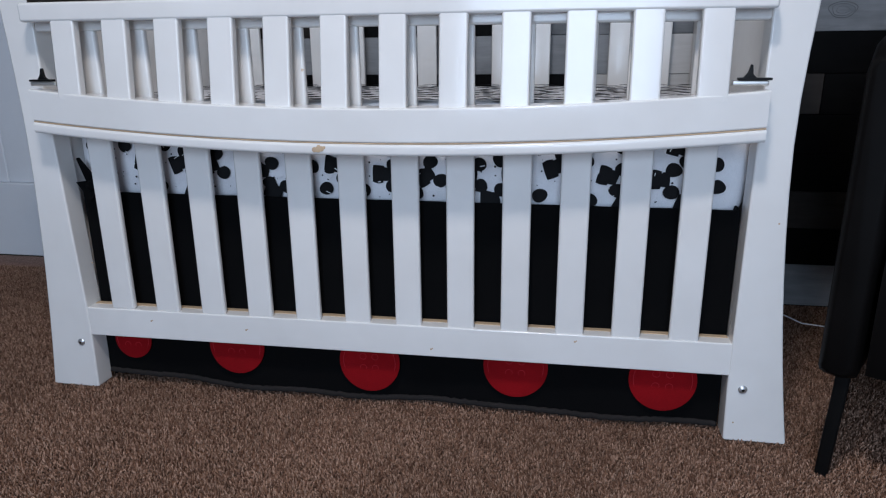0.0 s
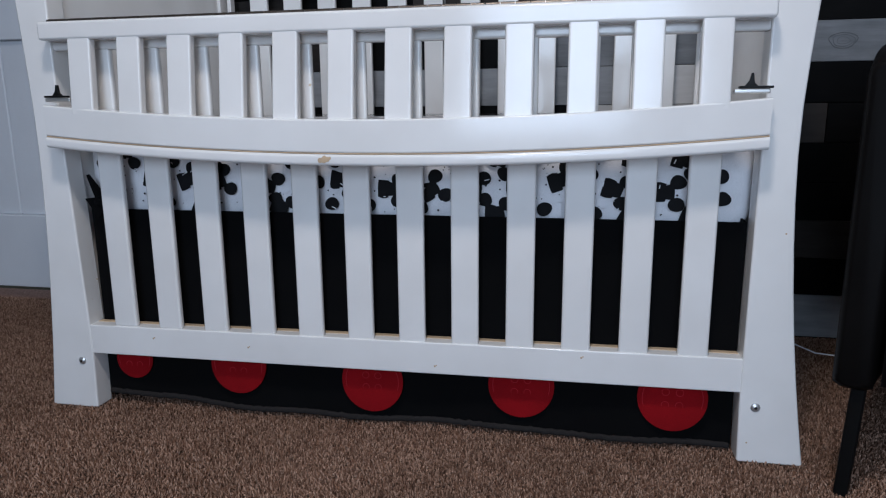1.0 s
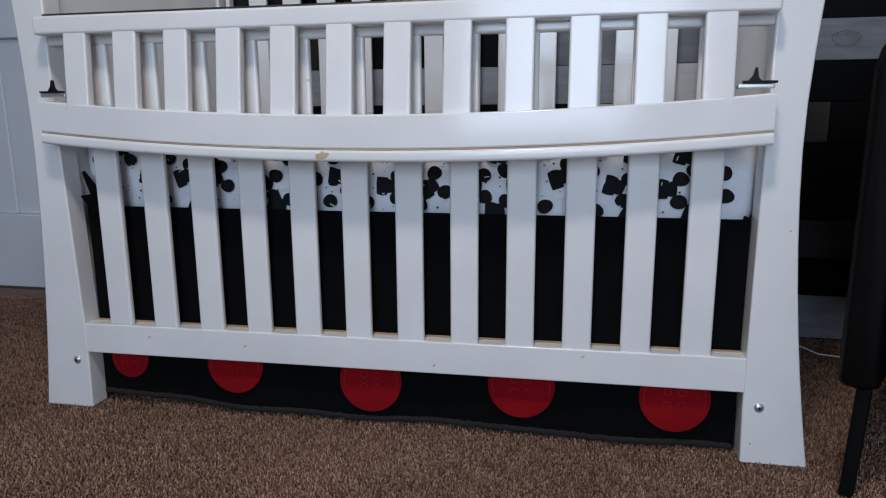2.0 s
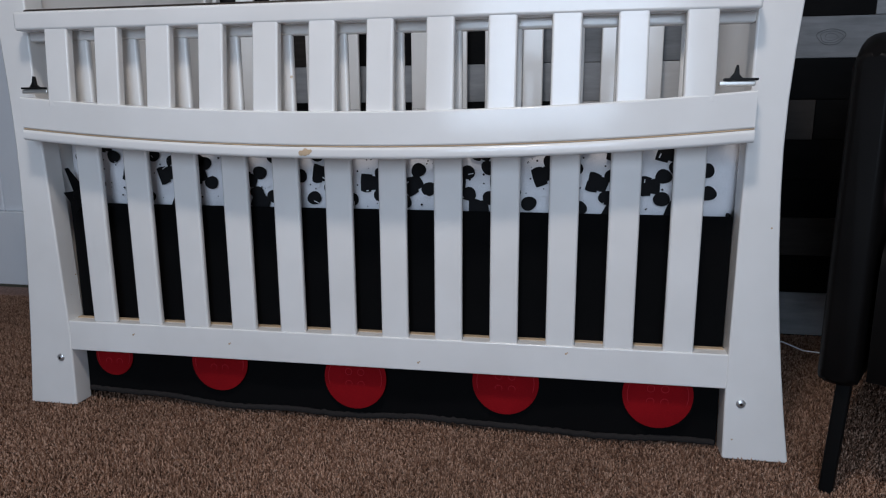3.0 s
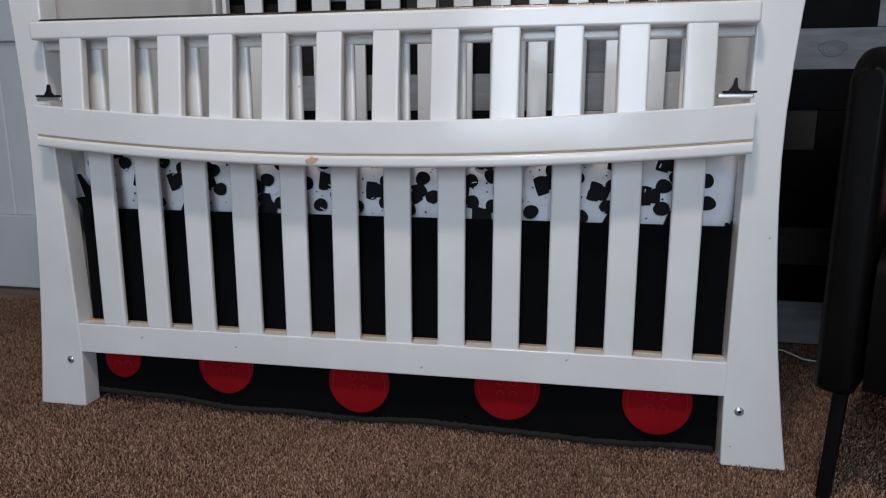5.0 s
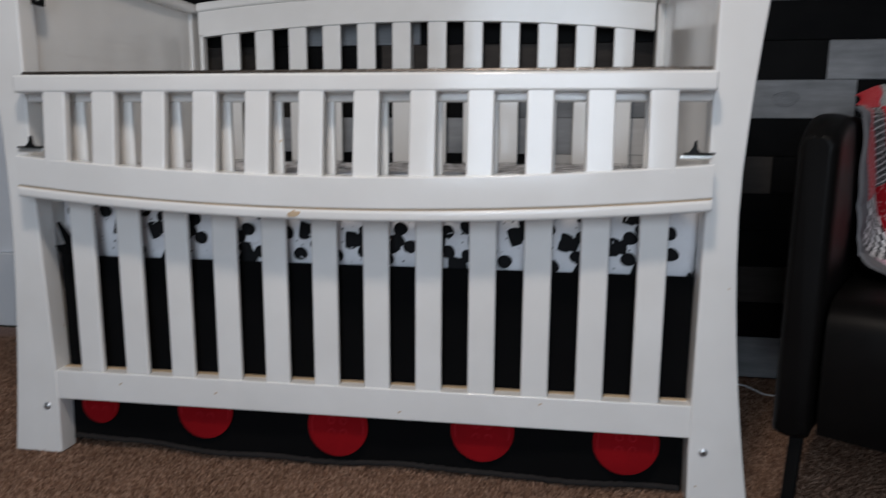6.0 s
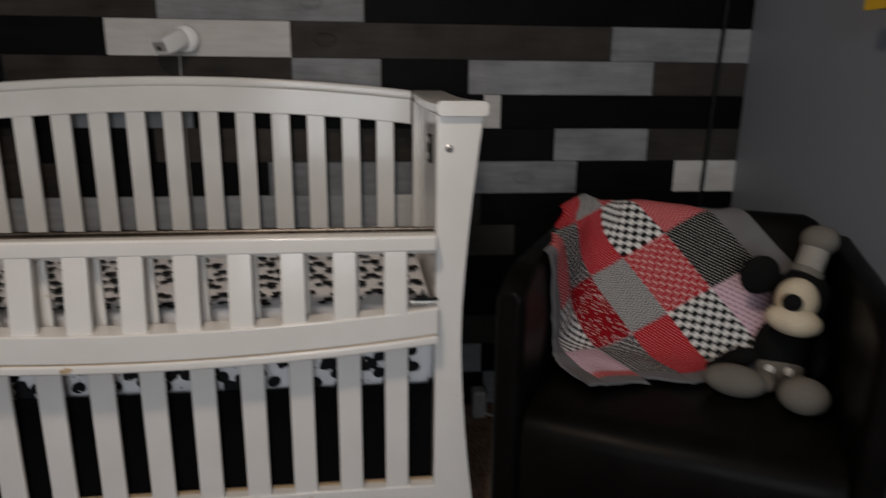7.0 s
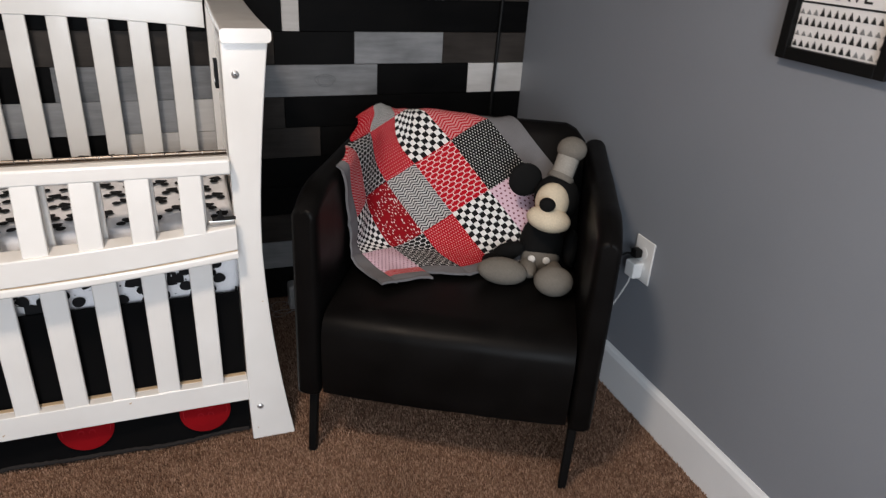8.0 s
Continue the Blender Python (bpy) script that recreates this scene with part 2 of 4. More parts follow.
def thing(name, m, label, category, group="", kind=""):
    ob = new(name)
    ob.matrix_world = m
    ob.empty_display_size = 0.05
    return tagged(ob, label, category, group, kind)


def box(x0, x1, y0, y1, z0, z1, bevel=0.004, seg=2):
    bm = bmesh.new()
    bmesh.ops.create_cube(bm, size=1)
    for v in bm.verts:
        v.co = Vector(((x0 + x1) / 2 + v.co.x * (x1 - x0), (y0 + y1) / 2 + v.co.y * (y1 - y0), (z0 + z1) / 2 + v.co.z * (z1 - z0)))
    if bevel:
        bmesh.ops.bevel(bm, geom=bm.edges[:], offset=bevel, segments=seg, affect="EDGES", profile=0.5)
    return bm


def rounded(w, h, r, seg=3):
    """A rounded rectangle's outline about the origin, counter-clockwise."""
    pts = []
    for cx, cy, a0 in ((w / 2 - r, h / 2 - r, 0), (-w / 2 + r, h / 2 - r, 90), (-w / 2 + r, -h / 2 + r, 180), (w / 2 - r, -h / 2 + r, 270)):
        for k in range(seg + 1):
            a = radians(a0 + 90 * k / seg)
            pts.append((cx + r * math.cos(a), cy + r * math.sin(a)))
    return pts


def loft(rings, closed_ends=True, loop=True):
    """Skins rings of equal length."""
    bm = bmesh.new()
    rows = [[bm.verts.new(p) for p in ring] for ring in rings]
    n = len(rows[0])
    for a, b in zip(rows, rows[1:]):
        for k in range(n if loop else n - 1):
            bm.faces.new((a[k], a[(k + 1) % n], b[(k + 1) % n], b[k]))
    if closed_ends and loop:
        bm.faces.new(rows[0][::-1])
        bm.faces.new(rows[-1])
    bmesh.ops.recalc_face_normals(bm, faces=bm.faces[:])
    return bm


def prism(outline, axis, a, b, bevel=0.003):
    """An outline in two axes pushed from a to b along the third ('x', 'y' or 'z')."""
    def at(p, q):
        return {"x": (q, p[0], p[1]), "y": (p[0], q, p[1]), "z": (p[0], p[1], q)}[axis]
    bm = bmesh.new()
    f = bm.faces.new([bm.verts.new(at(p, a)) for p in outline])
    ext = bmesh.ops.extrude_face_region(bm, geom=[f])
    for v in ext["geom"]:
        if isinstance(v, bmesh.types.BMVert):
            v.co = Vector(at((0, 0), b - a)) + v.co
    bmesh.ops.recalc_face_normals(bm, faces=bm.faces[:])
    if bevel:
        sharp = [e for e in bm.edges if len(e.link_faces) == 2 and e.calc_face_angle(0) > radians(30)]
        bmesh.ops.bevel(bm, geom=sharp, offset=bevel, segments=2, affect="EDGES", profile=0.5)
    return bm


def tube(points, r, seg=8):
    """A round bar or cable along points."""
    pts = [Vector(p) for p in points]
    rings = []
    for k, p in enumerate(pts):
        d = (pts[min(k + 1, len(pts) - 1)] - pts[max(k - 1, 0)]).normalized()
        side = d.orthogonal().normalized() if k == 0 else (side - d * side.dot(d)).normalized()
        up = d.cross(side)
        rings.append([p + r * (math.cos(2 * math.pi * j / seg) * side + math.sin(2 * math.pi * j / seg) * up) for j in range(seg)])
    return loft(rings)


def disc(c, normal, r, depth, seg=24, dome=0.0):
    """A round button, bolt head or plate whose back lies at c."""
    q = Vector(normal).to_track_quat("Z", "Y").to_matrix()
    def ring(rad, h):
        return [Vector(c) + q @ Vector((rad * math.cos(2 * math.pi * k / seg), rad * math.sin(2 * math.pi * k / seg), h)) for k in range(seg)]
    return loft([ring(r, 0), ring(r, depth * 0.6), ring(r * 0.9, depth), ring(r * 0.45, depth + dome), ring(r * 0.08, depth + dome)])


def ball(c, size, turn=(0, 0, 0), u=20, v=12):
    bm = bmesh.new()
    bmesh.ops.create_uvsphere(bm, u_segments=u, v_segments=v, radius=1, matrix=pose(*c, *turn) @ Matrix.Diagonal((*size, 1)))
    return bm


def merge(*bms):
    out = bmesh.new()
    for k, b in enumerate(bms):
        me = bpy.data.meshes.new("t")
        b.to_mesh(me)
        b.free()
        out.from_mesh(me)
        bpy.data.meshes.remove(me)
    return out


def smoothstep(a, b, x):
    t = min(1.0, max(0.0, (x - a) / (b - a)))
    return t * t * (3 - 2 * t)


# ---- the room ----
T = 0.12
def structure(name, bm, material, label, category):
    return tagged(part(name, bm, material, None, label, False), label, category, kind="structure")

structure("floor", box(LX - T, RX + T, FY - T, BY + T, -0.12, -0.006, 0), FLAT_CARPET, "floor under brown carpet pile", "floor")
wall_back = structure("wall_back", box(-0.42, RX + T, BY + 0.012, BY + T, -0.006, CZ, 0), BACKING, "accent wall clad in black, grey and white wood planks", "wall")
structure("wall_back_left", box(LX - T, -1.30, BY, BY + T, -0.006, CZ, 0), GREY_WALL, "painted grey wall beside the white door", "wall")
structure("wall_back_lintel", box(-1.30, -0.42, BY, BY + T, 2.06, CZ, 0), GREY_WALL, "painted grey wall above the white door", "wall")
structure("wall_right", box(RX, RX + T, FY - T, BY + 0.012, -0.006, CZ, 0), GREY_WALL, "smooth blue-grey painted wall", "wall")
structure("wall_left", box(LX - T, LX, FY, BY, -0.006, CZ, 0), GREY_WALL, "smooth blue-grey painted wall", "wall")
structure("ceiling", box(LX - T, RX + T, FY - T, BY + T, CZ, CZ + T, 0), CEILING, "plain white painted ceiling", "ceiling")
structure("wall_front_1", box(LX - T, WIN[0], FY - T, FY, -0.006, CZ, 0), GREY_WALL, "blue-grey painted wall beside the window", "wall")
structure("wall_front_2", box(WIN[1], RX, FY - T, FY, -0.006, CZ, 0), GREY_WALL, "blue-grey painted wall beside the window", "wall")
structure("wall_front_3", box(WIN[0], WIN[1], FY - T, FY, -0.006, WIN[2], 0), GREY_WALL, "blue-grey painted wall below the window", "wall")
structure("wall_front_4", box(WIN[0], WIN[1], FY - T, FY, WIN[3], CZ, 0), GREY_WALL, "blue-grey painted wall above the window", "wall")
window = thing("window_1", pose(0, 0, 0), "white-framed window opposite the crib", "window", kind="structure")
for x0, x1, z0, z1 in ((WIN[0], WIN[0] + 0.05, WIN[2], WIN[3]), (WIN[1] - 0.05, WIN[1], WIN[2], WIN[3]), (WIN[0] + 0.05, WIN[1] - 0.05, WIN[2], WIN[2] + 0.05), (WIN[0] + 0.05, WIN[1] - 0.05, WIN[3] - 0.05, WIN[3])):
    part("window_frame", box(x0, x1, FY - 0.1, FY - 0.04, z0, z1, 0.003), TRIM, window)

baseboard = structure("baseboard", prism([(RX, -0.004), (RX - 0.015, -0.004), (RX - 0.015, 0.118), (RX - 0.011, 0.130), (RX - 0.006, 0.136), (RX - 0.003, 0.142), (RX, 0.142)], "y", FY, BY - 0.016, 0.001), TRIM, "white moulded baseboard along the grey wall", "baseboard")

# white panelled door in the back wall
door = thing("door_1", pose(0, 0, 0), "white panelled interior door, closed", "door", kind="structure")
part("stile", box(-1.28, -1.17, BY - 0.005, BY + 0.03, 0.04, 2.04, 0.003), DOOR, door)
part("stile", box(-0.55, -0.44, BY - 0.005, BY + 0.03, 0.04, 2.04, 0.003), DOOR, door)
for z0, z1 in ((0.04, 0.300), (0.890, 1.02), (1.90, 2.04)):
    part("rail", box(-1.17, -0.55, BY - 0.005, BY + 0.03, z0, z1, 0.004), DOOR, door)
for z0, z1 in ((0.300, 0.890), (1.02, 1.90)):
    for k in range(4):
        x0 = -1.17 + k * 0.155
        part("panel_board", box(x0 + 0.0015, x0 + 0.1535, BY + 0.017, BY + 0.029, z0, z1, 0.005), DOOR, door)
for x0, x1, z0, z1 in ((-1.30, -1.282, 0, 2.06), (-0.438, -0.42, 0, 2.06), (-1.30, -0.42, 2.042, 2.06)):
    part("jamb", box(x0, x1, BY - 0.004, BY + 0.1, z0, z1, 0.001), TRIM, door)

# ---- the crib ----
CX = 0.70
crib = thing("crib", pose(CX, 0, 0), "white painted wooden sleigh crib with slatted sides", "crib")


def post_outline(side):
    """The flared face of a front post: outer curve and straight inner edge."""
    zs = [0, 0.05, 0.1, 0.17, 0.25, 0.33, 0.41, 0.49, 0.57, 0.65, 0.73, 0.81, 0.89, 0.97, 1.03, 1.072]
    wide = 0.746 if side < 0 else 0.733
    out = [(side * (wide + (0.790 - wide) * max(0, (0.60 - z) / 0.60) ** 1.75 + (0.773 - wide) * max(0, (z - 0.60) / 0.475) ** 1.5), z) for z in zs]
    lean = 0.012 if side < 0 else 0.0
    return out + [(side * (0.673 + lean), 1.072), (side * (0.673 + lean), 0.60), (side * 0.672, 0.20), (side * 0.672, 0.11), (side * 0.675, 0.0)]


for side in (-1, 1):
    o = post_outline(side)
    part("front_post", prism(o, "y", 0, 0.05, 0.004), WHITE, crib)
    part("back_post", prism([(p[0], p[1]) for p in o], "y", 0.700, 0.750, 0.004), WHITE, crib)
    part("end_panel", box(side * 0.705 - 0.012, side * 0.705 + 0.012, 0.05, 0.70, 0.16, 1.072, 0.002), WHITE, crib)
    # cap that runs over both posts of one end
    rings = []
    for k in range(13):
        y = -0.014 + 0.778 * k / 12
        dz = -0.006 * math.sin(math.pi * k / 12)
        rings.append([(side * 0.726 + px, y, 1.085 + dz + pz) for px, pz in rounded(0.106, 0.030, 0.009)])
    part("end_cap", loft(rings), WHITE, crib)
    for z in (0.111, 1.002):
        b = part("bolt", disc((side * 0.70, 0.0005, z), (0, -1, 0), 0.0085, 0.0026, 20, 0.0020), BOLT_STEEL, crib, "shiny steel bolt head")
        part("socket", disc((side * 0.70, -0.0034, z), (0, -1, 0), 0.0030, 0.0014, 6), DARK_STEEL, b)

def skewed(bm):
    """The bottom rail hangs a few millimetres lower at one end."""
    for v in bm.verts:
        v.co.z += 0.0055 * v.co.x - 0.0015
    return bm


part("bottom_rail", skewed(box(-0.674, 0.674, 0.002, 0.040, 0.134, 0.200, 0.003)), WHITE, crib)
part("bottom_ledge", skewed(box(-0.670, 0.670, 0.0275, 0.0395, 0.1995, 0.2015, 0.0005)), BARE_WOOD, crib, "unpainted pale wood edge")
part("inner_rail", box(-0.686, 0.674, 0.003, 0.028, 0.774, 0.806, 0.005, 3), WHITE, crib)
for k in range(12):
    x = -0.5865 + 0.1066 * k
    part("lower_slat", box(x - 0.027, x + 0.027, 0.005, 0.020, 0.194, 0.776, 0.005, 3), WHITE, crib)


def bow(x):
    """Sag and bulge of the folding gate's middle rail at x from its centre."""
    return 1 - (x / 0.683) ** 2


def bowed(y_front, y_back, z_mid, h, r, sag=0.031, bulge=0.026, half=0.678, mid=-0.005, n=30):
    rings = []
    for k in range(n + 1):
        x = mid - half + 2 * half * k / n
        b = bow(x)
        yf = y_front - bulge * b
        rings.append([(x, (yf + y_back) / 2 + p, z_mid + sag * (1 - b) + q) for p, q in rounded(y_back - yf, h, r)])
    return loft(rings)


gate_rail = part("gate_rail", bowed(-0.044, -0.006, 0.6050, 0.0605, 0.004), WHITE, crib)
part("rail_groove", bowed(-0.0431, -0.006, 0.5737, 0.0020, 0.0008), BARE_WOOD, crib, "worn tan groove in the rail")
part("gate_moulding", bowed(-0.0465, -0.004, 0.5622, 0.0210, 0.006), WHITE, crib)
part("gate_top_rail", box(-0.679, 0.672, -0.042, -0.004, 0.790, 0.8255, 0.006, 3), WHITE, crib)
for k in range(12):
    x = -0.591 + 0.1068 * k
    b = bow(x)
    rings = []
    for j in range(7):
        z = 0.625 + 0.031 * (1 - b) + (0.801 - 0.625 - 0.031 * (1 - b)) * j / 6
        y = -0.030 - (0.007 + 0.014 * b) * (1 - j / 6)
        rings.append([(x + p, y + q, z) for p, q in rounded(0.0495, 0.019, 0.004, 3)])
    part("gate_slat", loft(rings), WHITE, crib)
# piano hinge along the gate's top
hinge = part("hinge_leaf", box(-0.680, 0.668, -0.012, 0.004, 0.8257, 0.8280, 0), BRASS, crib, "long worn metal piano hinge")
for k in range(52):
    x = -0.676 + 1.332 * k / 51
    part("hinge_knuckle", tube([(x - 0.0122, 0.003, 0.8312), (x + 0.0122, 0.003, 0.8312)], 0.0042, 8), BRASS, hinge)
# spring latches at the gate's ends
for side in (-1, 1):
    lx = side * 0.649 - 0.006
    latch = part("latch", box(lx - 0.028, lx + 0.028, -0.036, -0.022, 0.672, 0.680, 0.002), STEEL, crib, "steel spring latch with black lever")
    part("latch_bar", box(lx - 0.020 - 0.008 * (side < 0), lx + 0.020 + 0.012 * (side > 0), -0.038, -0.024, 0.6805, 0.6845, 0.001), BLACK_PLASTIC, latch)
    part("latch_lever", prism([(lx - 0.012, 0.684), (lx + 0.009, 0.684), (lx + 0.003, 0.690), (lx + 0.001, 0.705), (lx - 0.002, 0.7055), (lx - 0.005, 0.693)], "y", -0.035, -0.028, 0.001), BLACK_PLASTIC, latch)
    bracket = part("hinge_bracket", box(side * 0.662 - 0.004, side * 0.662 + 0.004, 0.014, 0.046, 0.970, 1.030, 0.001), BLACK_METAL, crib, "dark metal corner bracket")
    for z in (0.985, 1.018):
        part("screw", disc((side * 0.658, 0.024, z), (-side, 0, 0), 0.007, 0.002, 10), STEEL, bracket)
# chipped paint on the moulding
part("paint_chip", merge(*[disc((-0.086 + dx, -0.0722 + 0.0003 * k, 0.563 + dz), (0, -1, 0.05), r, 0.0012, 9) for k, (dx, dz, r) in enumerate([(0, 0, 0.006), (0.006, 0.001, 0.005), (-0.007, -0.001, 0.005), (0.011, 0.003, 0.003), (0.001, 0.004, 0.004)])]), BARE_WOOD, crib, "bare wood patch where paint chipped off", False)

for mx, mz in ((-0.30, 0.165), (0.385, 0.186), (0.10, 0.150), (-0.52, 0.172)):
    part("paint_chip", merge(disc((mx, 0.0022, mz), (0, -1, 0), 0.0022, 0.0008, 7), disc((mx + 0.003, 0.0024, mz + 0.002), (0, -1, 0), 0.0015, 0.0008, 7)), BARE_WOOD, crib, "tiny chip in the white paint", False)
for mx, mz in ((0.655, 0.040), (-0.640, 0.300), (0.690, 0.435)):
    part("paint_chip", disc((mx + 0.035 * (mx > 0), 0.0003, mz), (0, -1, 0), 0.0018, 0.0007, 7), BARE_WOOD, crib, "tiny chip in the white paint", False)
# back panel with its arched top
def arch(x):
    return 0.037 * (1 - (x / 0.68) ** 2)

rings = []
for k in range(31):
    x = -0.668 + 1.336 * k / 30
    a = arch(x)
    rings.append([(x, 0.725 + p, 1.086 + a + q) for p, q in rounded(0.048, 0.028, 0.009)])
part("back_cap", loft(rings), WHITE, crib)
rings = []
for k in range(31):
    x = -0.667 + 1.334 * k / 30
    a = arch(x)
    rings.append([(x, 0.719 + p, 1.036 + a + q) for p, q in rounded(0.026, 0.074, 0.003)])
part("back_top_rail", loft(rings), WHITE, crib)
for side in (-1, 1):
    part("back_stile", box(side * 0.670 + 0.0035, side * 0.670 + 0.0155, 0.706, 0.732, 0.14, 1.01, 0.002), WHITE, crib)
for k in range(12):
    x = -0.5695 + 0.1052 * k
    part("back_slat", box(x - 0.0275, x + 0.0275, 0.711, 0.727, 0.20, 1.004 + arch(x), 0.004, 2), WHITE, crib)
part("back_bottom_rail", box(-0.651, 0.651, 0.706, 0.732, 0.14, 0.205, 0.003), WHITE, crib)
part("mattress_support", box(-0.645, 0.645, 0.095, 0.690, 0.415, 0.440, 0.003), DARK_STEEL, crib)

# ---- mattress in its printed sheet ----
mattress = thing("mattress", pose(CX, 0.368, 0.434), "crib mattress in white sheet with black blotch print", "mattress")
MW, MD, MH = 1.366, 0.612, 0.200
rings = []
for h, shrink in ((0.0, 0.012), (0.02, 0.0), (0.07, -0.002), (0.14, 0.0), (0.186, 0.005), (0.197, 0.012), (0.200, 0.026)):
    pts = []
    for p, q in rounded(MW - 2 * shrink, MD - 2 * shrink, 0.035, 6):
        w = 0.004 * noise.noise((p * 9, q * 9, h * 20))
        pts.append((p + w, q + w * 0.6, h + 0.004 * noise.noise((p * 5, q * 5, 3)) * (h > 0.1) + (0.012 * noise.noise((p * 8, 1.7, 0)) - 0.004 if h == 0 else 0)))
    rings.append(pts)
part("sheet", loft(rings), SHEET, mattress, "white cotton fitted sheet")


def blotch(bm, c, ux, uy, r, rng, square=False):
    """One uneven round spot of fabric print."""
    n = 16
    ph, am = rng.uniform(0, 6.28), rng.uniform(0.02, 0.07)
    vs = []
    for k in range(n):
        a = 6.2832 * k / n
        fill = 1 / max(abs(math.cos(a)), abs(math.sin(a))) ** (0.75 if square else 0.0)
        vs.append(bm.verts.new(c + r * fill * (1 + am * math.sin(3 * a + ph)) * (math.cos(a) * ux + math.sin(a) * uy)))
    bm.faces.new(vs)


def motif(bm, c, ux, uy, s, rng, lim, base=0.0):
    """A cluster of spots, turned at will; lim says whether a place lies on the cloth."""
    a = base + rng.choice((0.0, 0.0, 0.35, -0.35)) + rng.uniform(-0.15, 0.15)
    ex, ey = math.cos(a) * ux + math.sin(a) * uy, -math.sin(a) * ux + math.cos(a) * uy
    nrm = ux.cross(uy).normalized()
    if nrm.y > 0.5 or nrm.z < -0.5:
        nrm = -nrm
    spots = [(-0.26, 0.0, 0.26, 0.40), (0.06, 0.02, 0.26, 0.30), (0.40, 0.44, 0.33, 0.29), (0.42, -0.46, 0.33, 0.29)]
    if rng.random() < 0.2:
        spots.pop(rng.randrange(2, 4))
    for k, (px, py, rx, ry) in enumerate(spots):
        q = c + s * (px * ex + py * ey) + nrm * 0.0003 * k
        if lim(q):
            blotch(bm, q, ex * rx * s, ey * ry * s, 1.0, rng, k < 2)


rng = random.Random(5)
bm = bmesh.new()
X, Y, Z = Vector((1, 0, 0)), Vector((0, 1, 0)), Vector((0, 0, 1))
row = 0
for gz in (0.010, 0.072, 0.134):
    for k in range(16):
        x = -0.665 + k * 0.088 + (row % 2) * 0.045 + rng.uniform(-0.012, 0.012)
        motif(bm, Vector((x, -MD / 2 - 0.0055, gz + rng.uniform(-0.012, 0.012))), X, Z, 0.046, rng, lambda q: abs(q.x) < 0.652 and 0.016 < q.z < 0.178)
    row += 1
for k in range(220):
    blotch(bm, Vector((rng.uniform(-0.6, 0.6), -MD / 2 - 0.0056, rng.uniform(0.015, 0.15))), X, Z, rng.uniform(0.0006, 0.0022), rng)
for gy in range(9):
    for k in range(19):
        x = -0.650 + k * 0.0720 + (gy % 2) * 0.036 + rng.uniform(-0.008, 0.008)
        motif(bm, Vector((x, -0.262 + gy * 0.0650 + rng.uniform(-0.006, 0.006), MH + 0.0052)), X, Y, 0.037, rng, lambda q: abs(q.x) < 0.655 and abs(q.y) < 0.282, -1.571)
bmesh.ops.recalc_face_normals(bm, faces=bm.faces[:])
nicks = bmesh.new()
for k in range(120):
    cx, cz, w, h, a = rng.uniform(-0.62, 0.62), rng.uniform(0.02, 0.16), rng.uniform(0.0005, 0.001), rng.uniform(0.002, 0.006), rng.uniform(0, 3.1)
    ux, uz = X * math.cos(a) + Z * math.sin(a), Z * math.cos(a) - X * math.sin(a)
    c = Vector((cx, -MD / 2 - 0.0075, cz))
    nicks.faces.new([nicks.verts.new(c + ux * p * w + uz * q * h) for p, q in ((-1, -1), (1, -1), (1, 1), (-1, 1))])
tagged(part("print_strokes", nicks, SHEET, mattress, "fine white strokes in the print", False), kind="stuff")
tagged(part("sheet_print", bm, PRINT, mattress, "black blotches printed on the sheet", False), kind="stuff")

# ---- black skirt with red felt buttons ----
skirt = thing("crib_skirt", pose(CX, 0.047, 0), "black cotton crib skirt with red felt buttons", "crib skirt")
def skirt_y(x, z):
    low = 1 - z / 0.45
    return 0.006 * low * math.sin(x * 9 + 0.6) + 0.004 * math.sin(x * 23) * low - 0.010 * low ** 3 + 0.002 * noise.noise((x * 30, z * 12, 0))
rings = []
for k in range(91):
    x = -0.671 + 1.342 * k / 90
    hem = 0.008 + 0.010 * noise.noise((x * 3.1, 0, 5)) + 0.014 * smoothstep(-0.25, -0.5, x)
    rings.append([(x, skirt_y(x, z), z) for z in [hem + (0.446 - hem) * j / 14 for j in range(15)]] + [(x, skirt_y(x, z) + 0.003, z) for z in [hem + (0.446 - hem) * j / 14 for j in range(14, -1, -1)]])
part("cloth", loft(rings), BLACK_CLOTH, skirt)
# added uneven strip along the skirt's lower edge, coloured as shaded carpet
hem_rings = []
for k in range(181):
    x = -0.668 + 1.336 * k / 180
    z = 0.008 + 0.010 * noise.noise((x * 3.1, 0, 5)) + 0.014 * smoothstep(-0.25, -0.5, x) + 0.0030 * noise.noise((x * 95, 2, 1))
    y = skirt_y(x, z) + 0.004 * noise.noise((x * 80, 5, 1))
    hem_rings.append([(x, y + p, z + 0.004 + q) for p, q in rounded(0.009, 0.012, 0.004, 2)])
part("hem", loft(hem_rings), HEM_SHADE, skirt, "uneven grey strip standing in for shaded carpet at the hem")
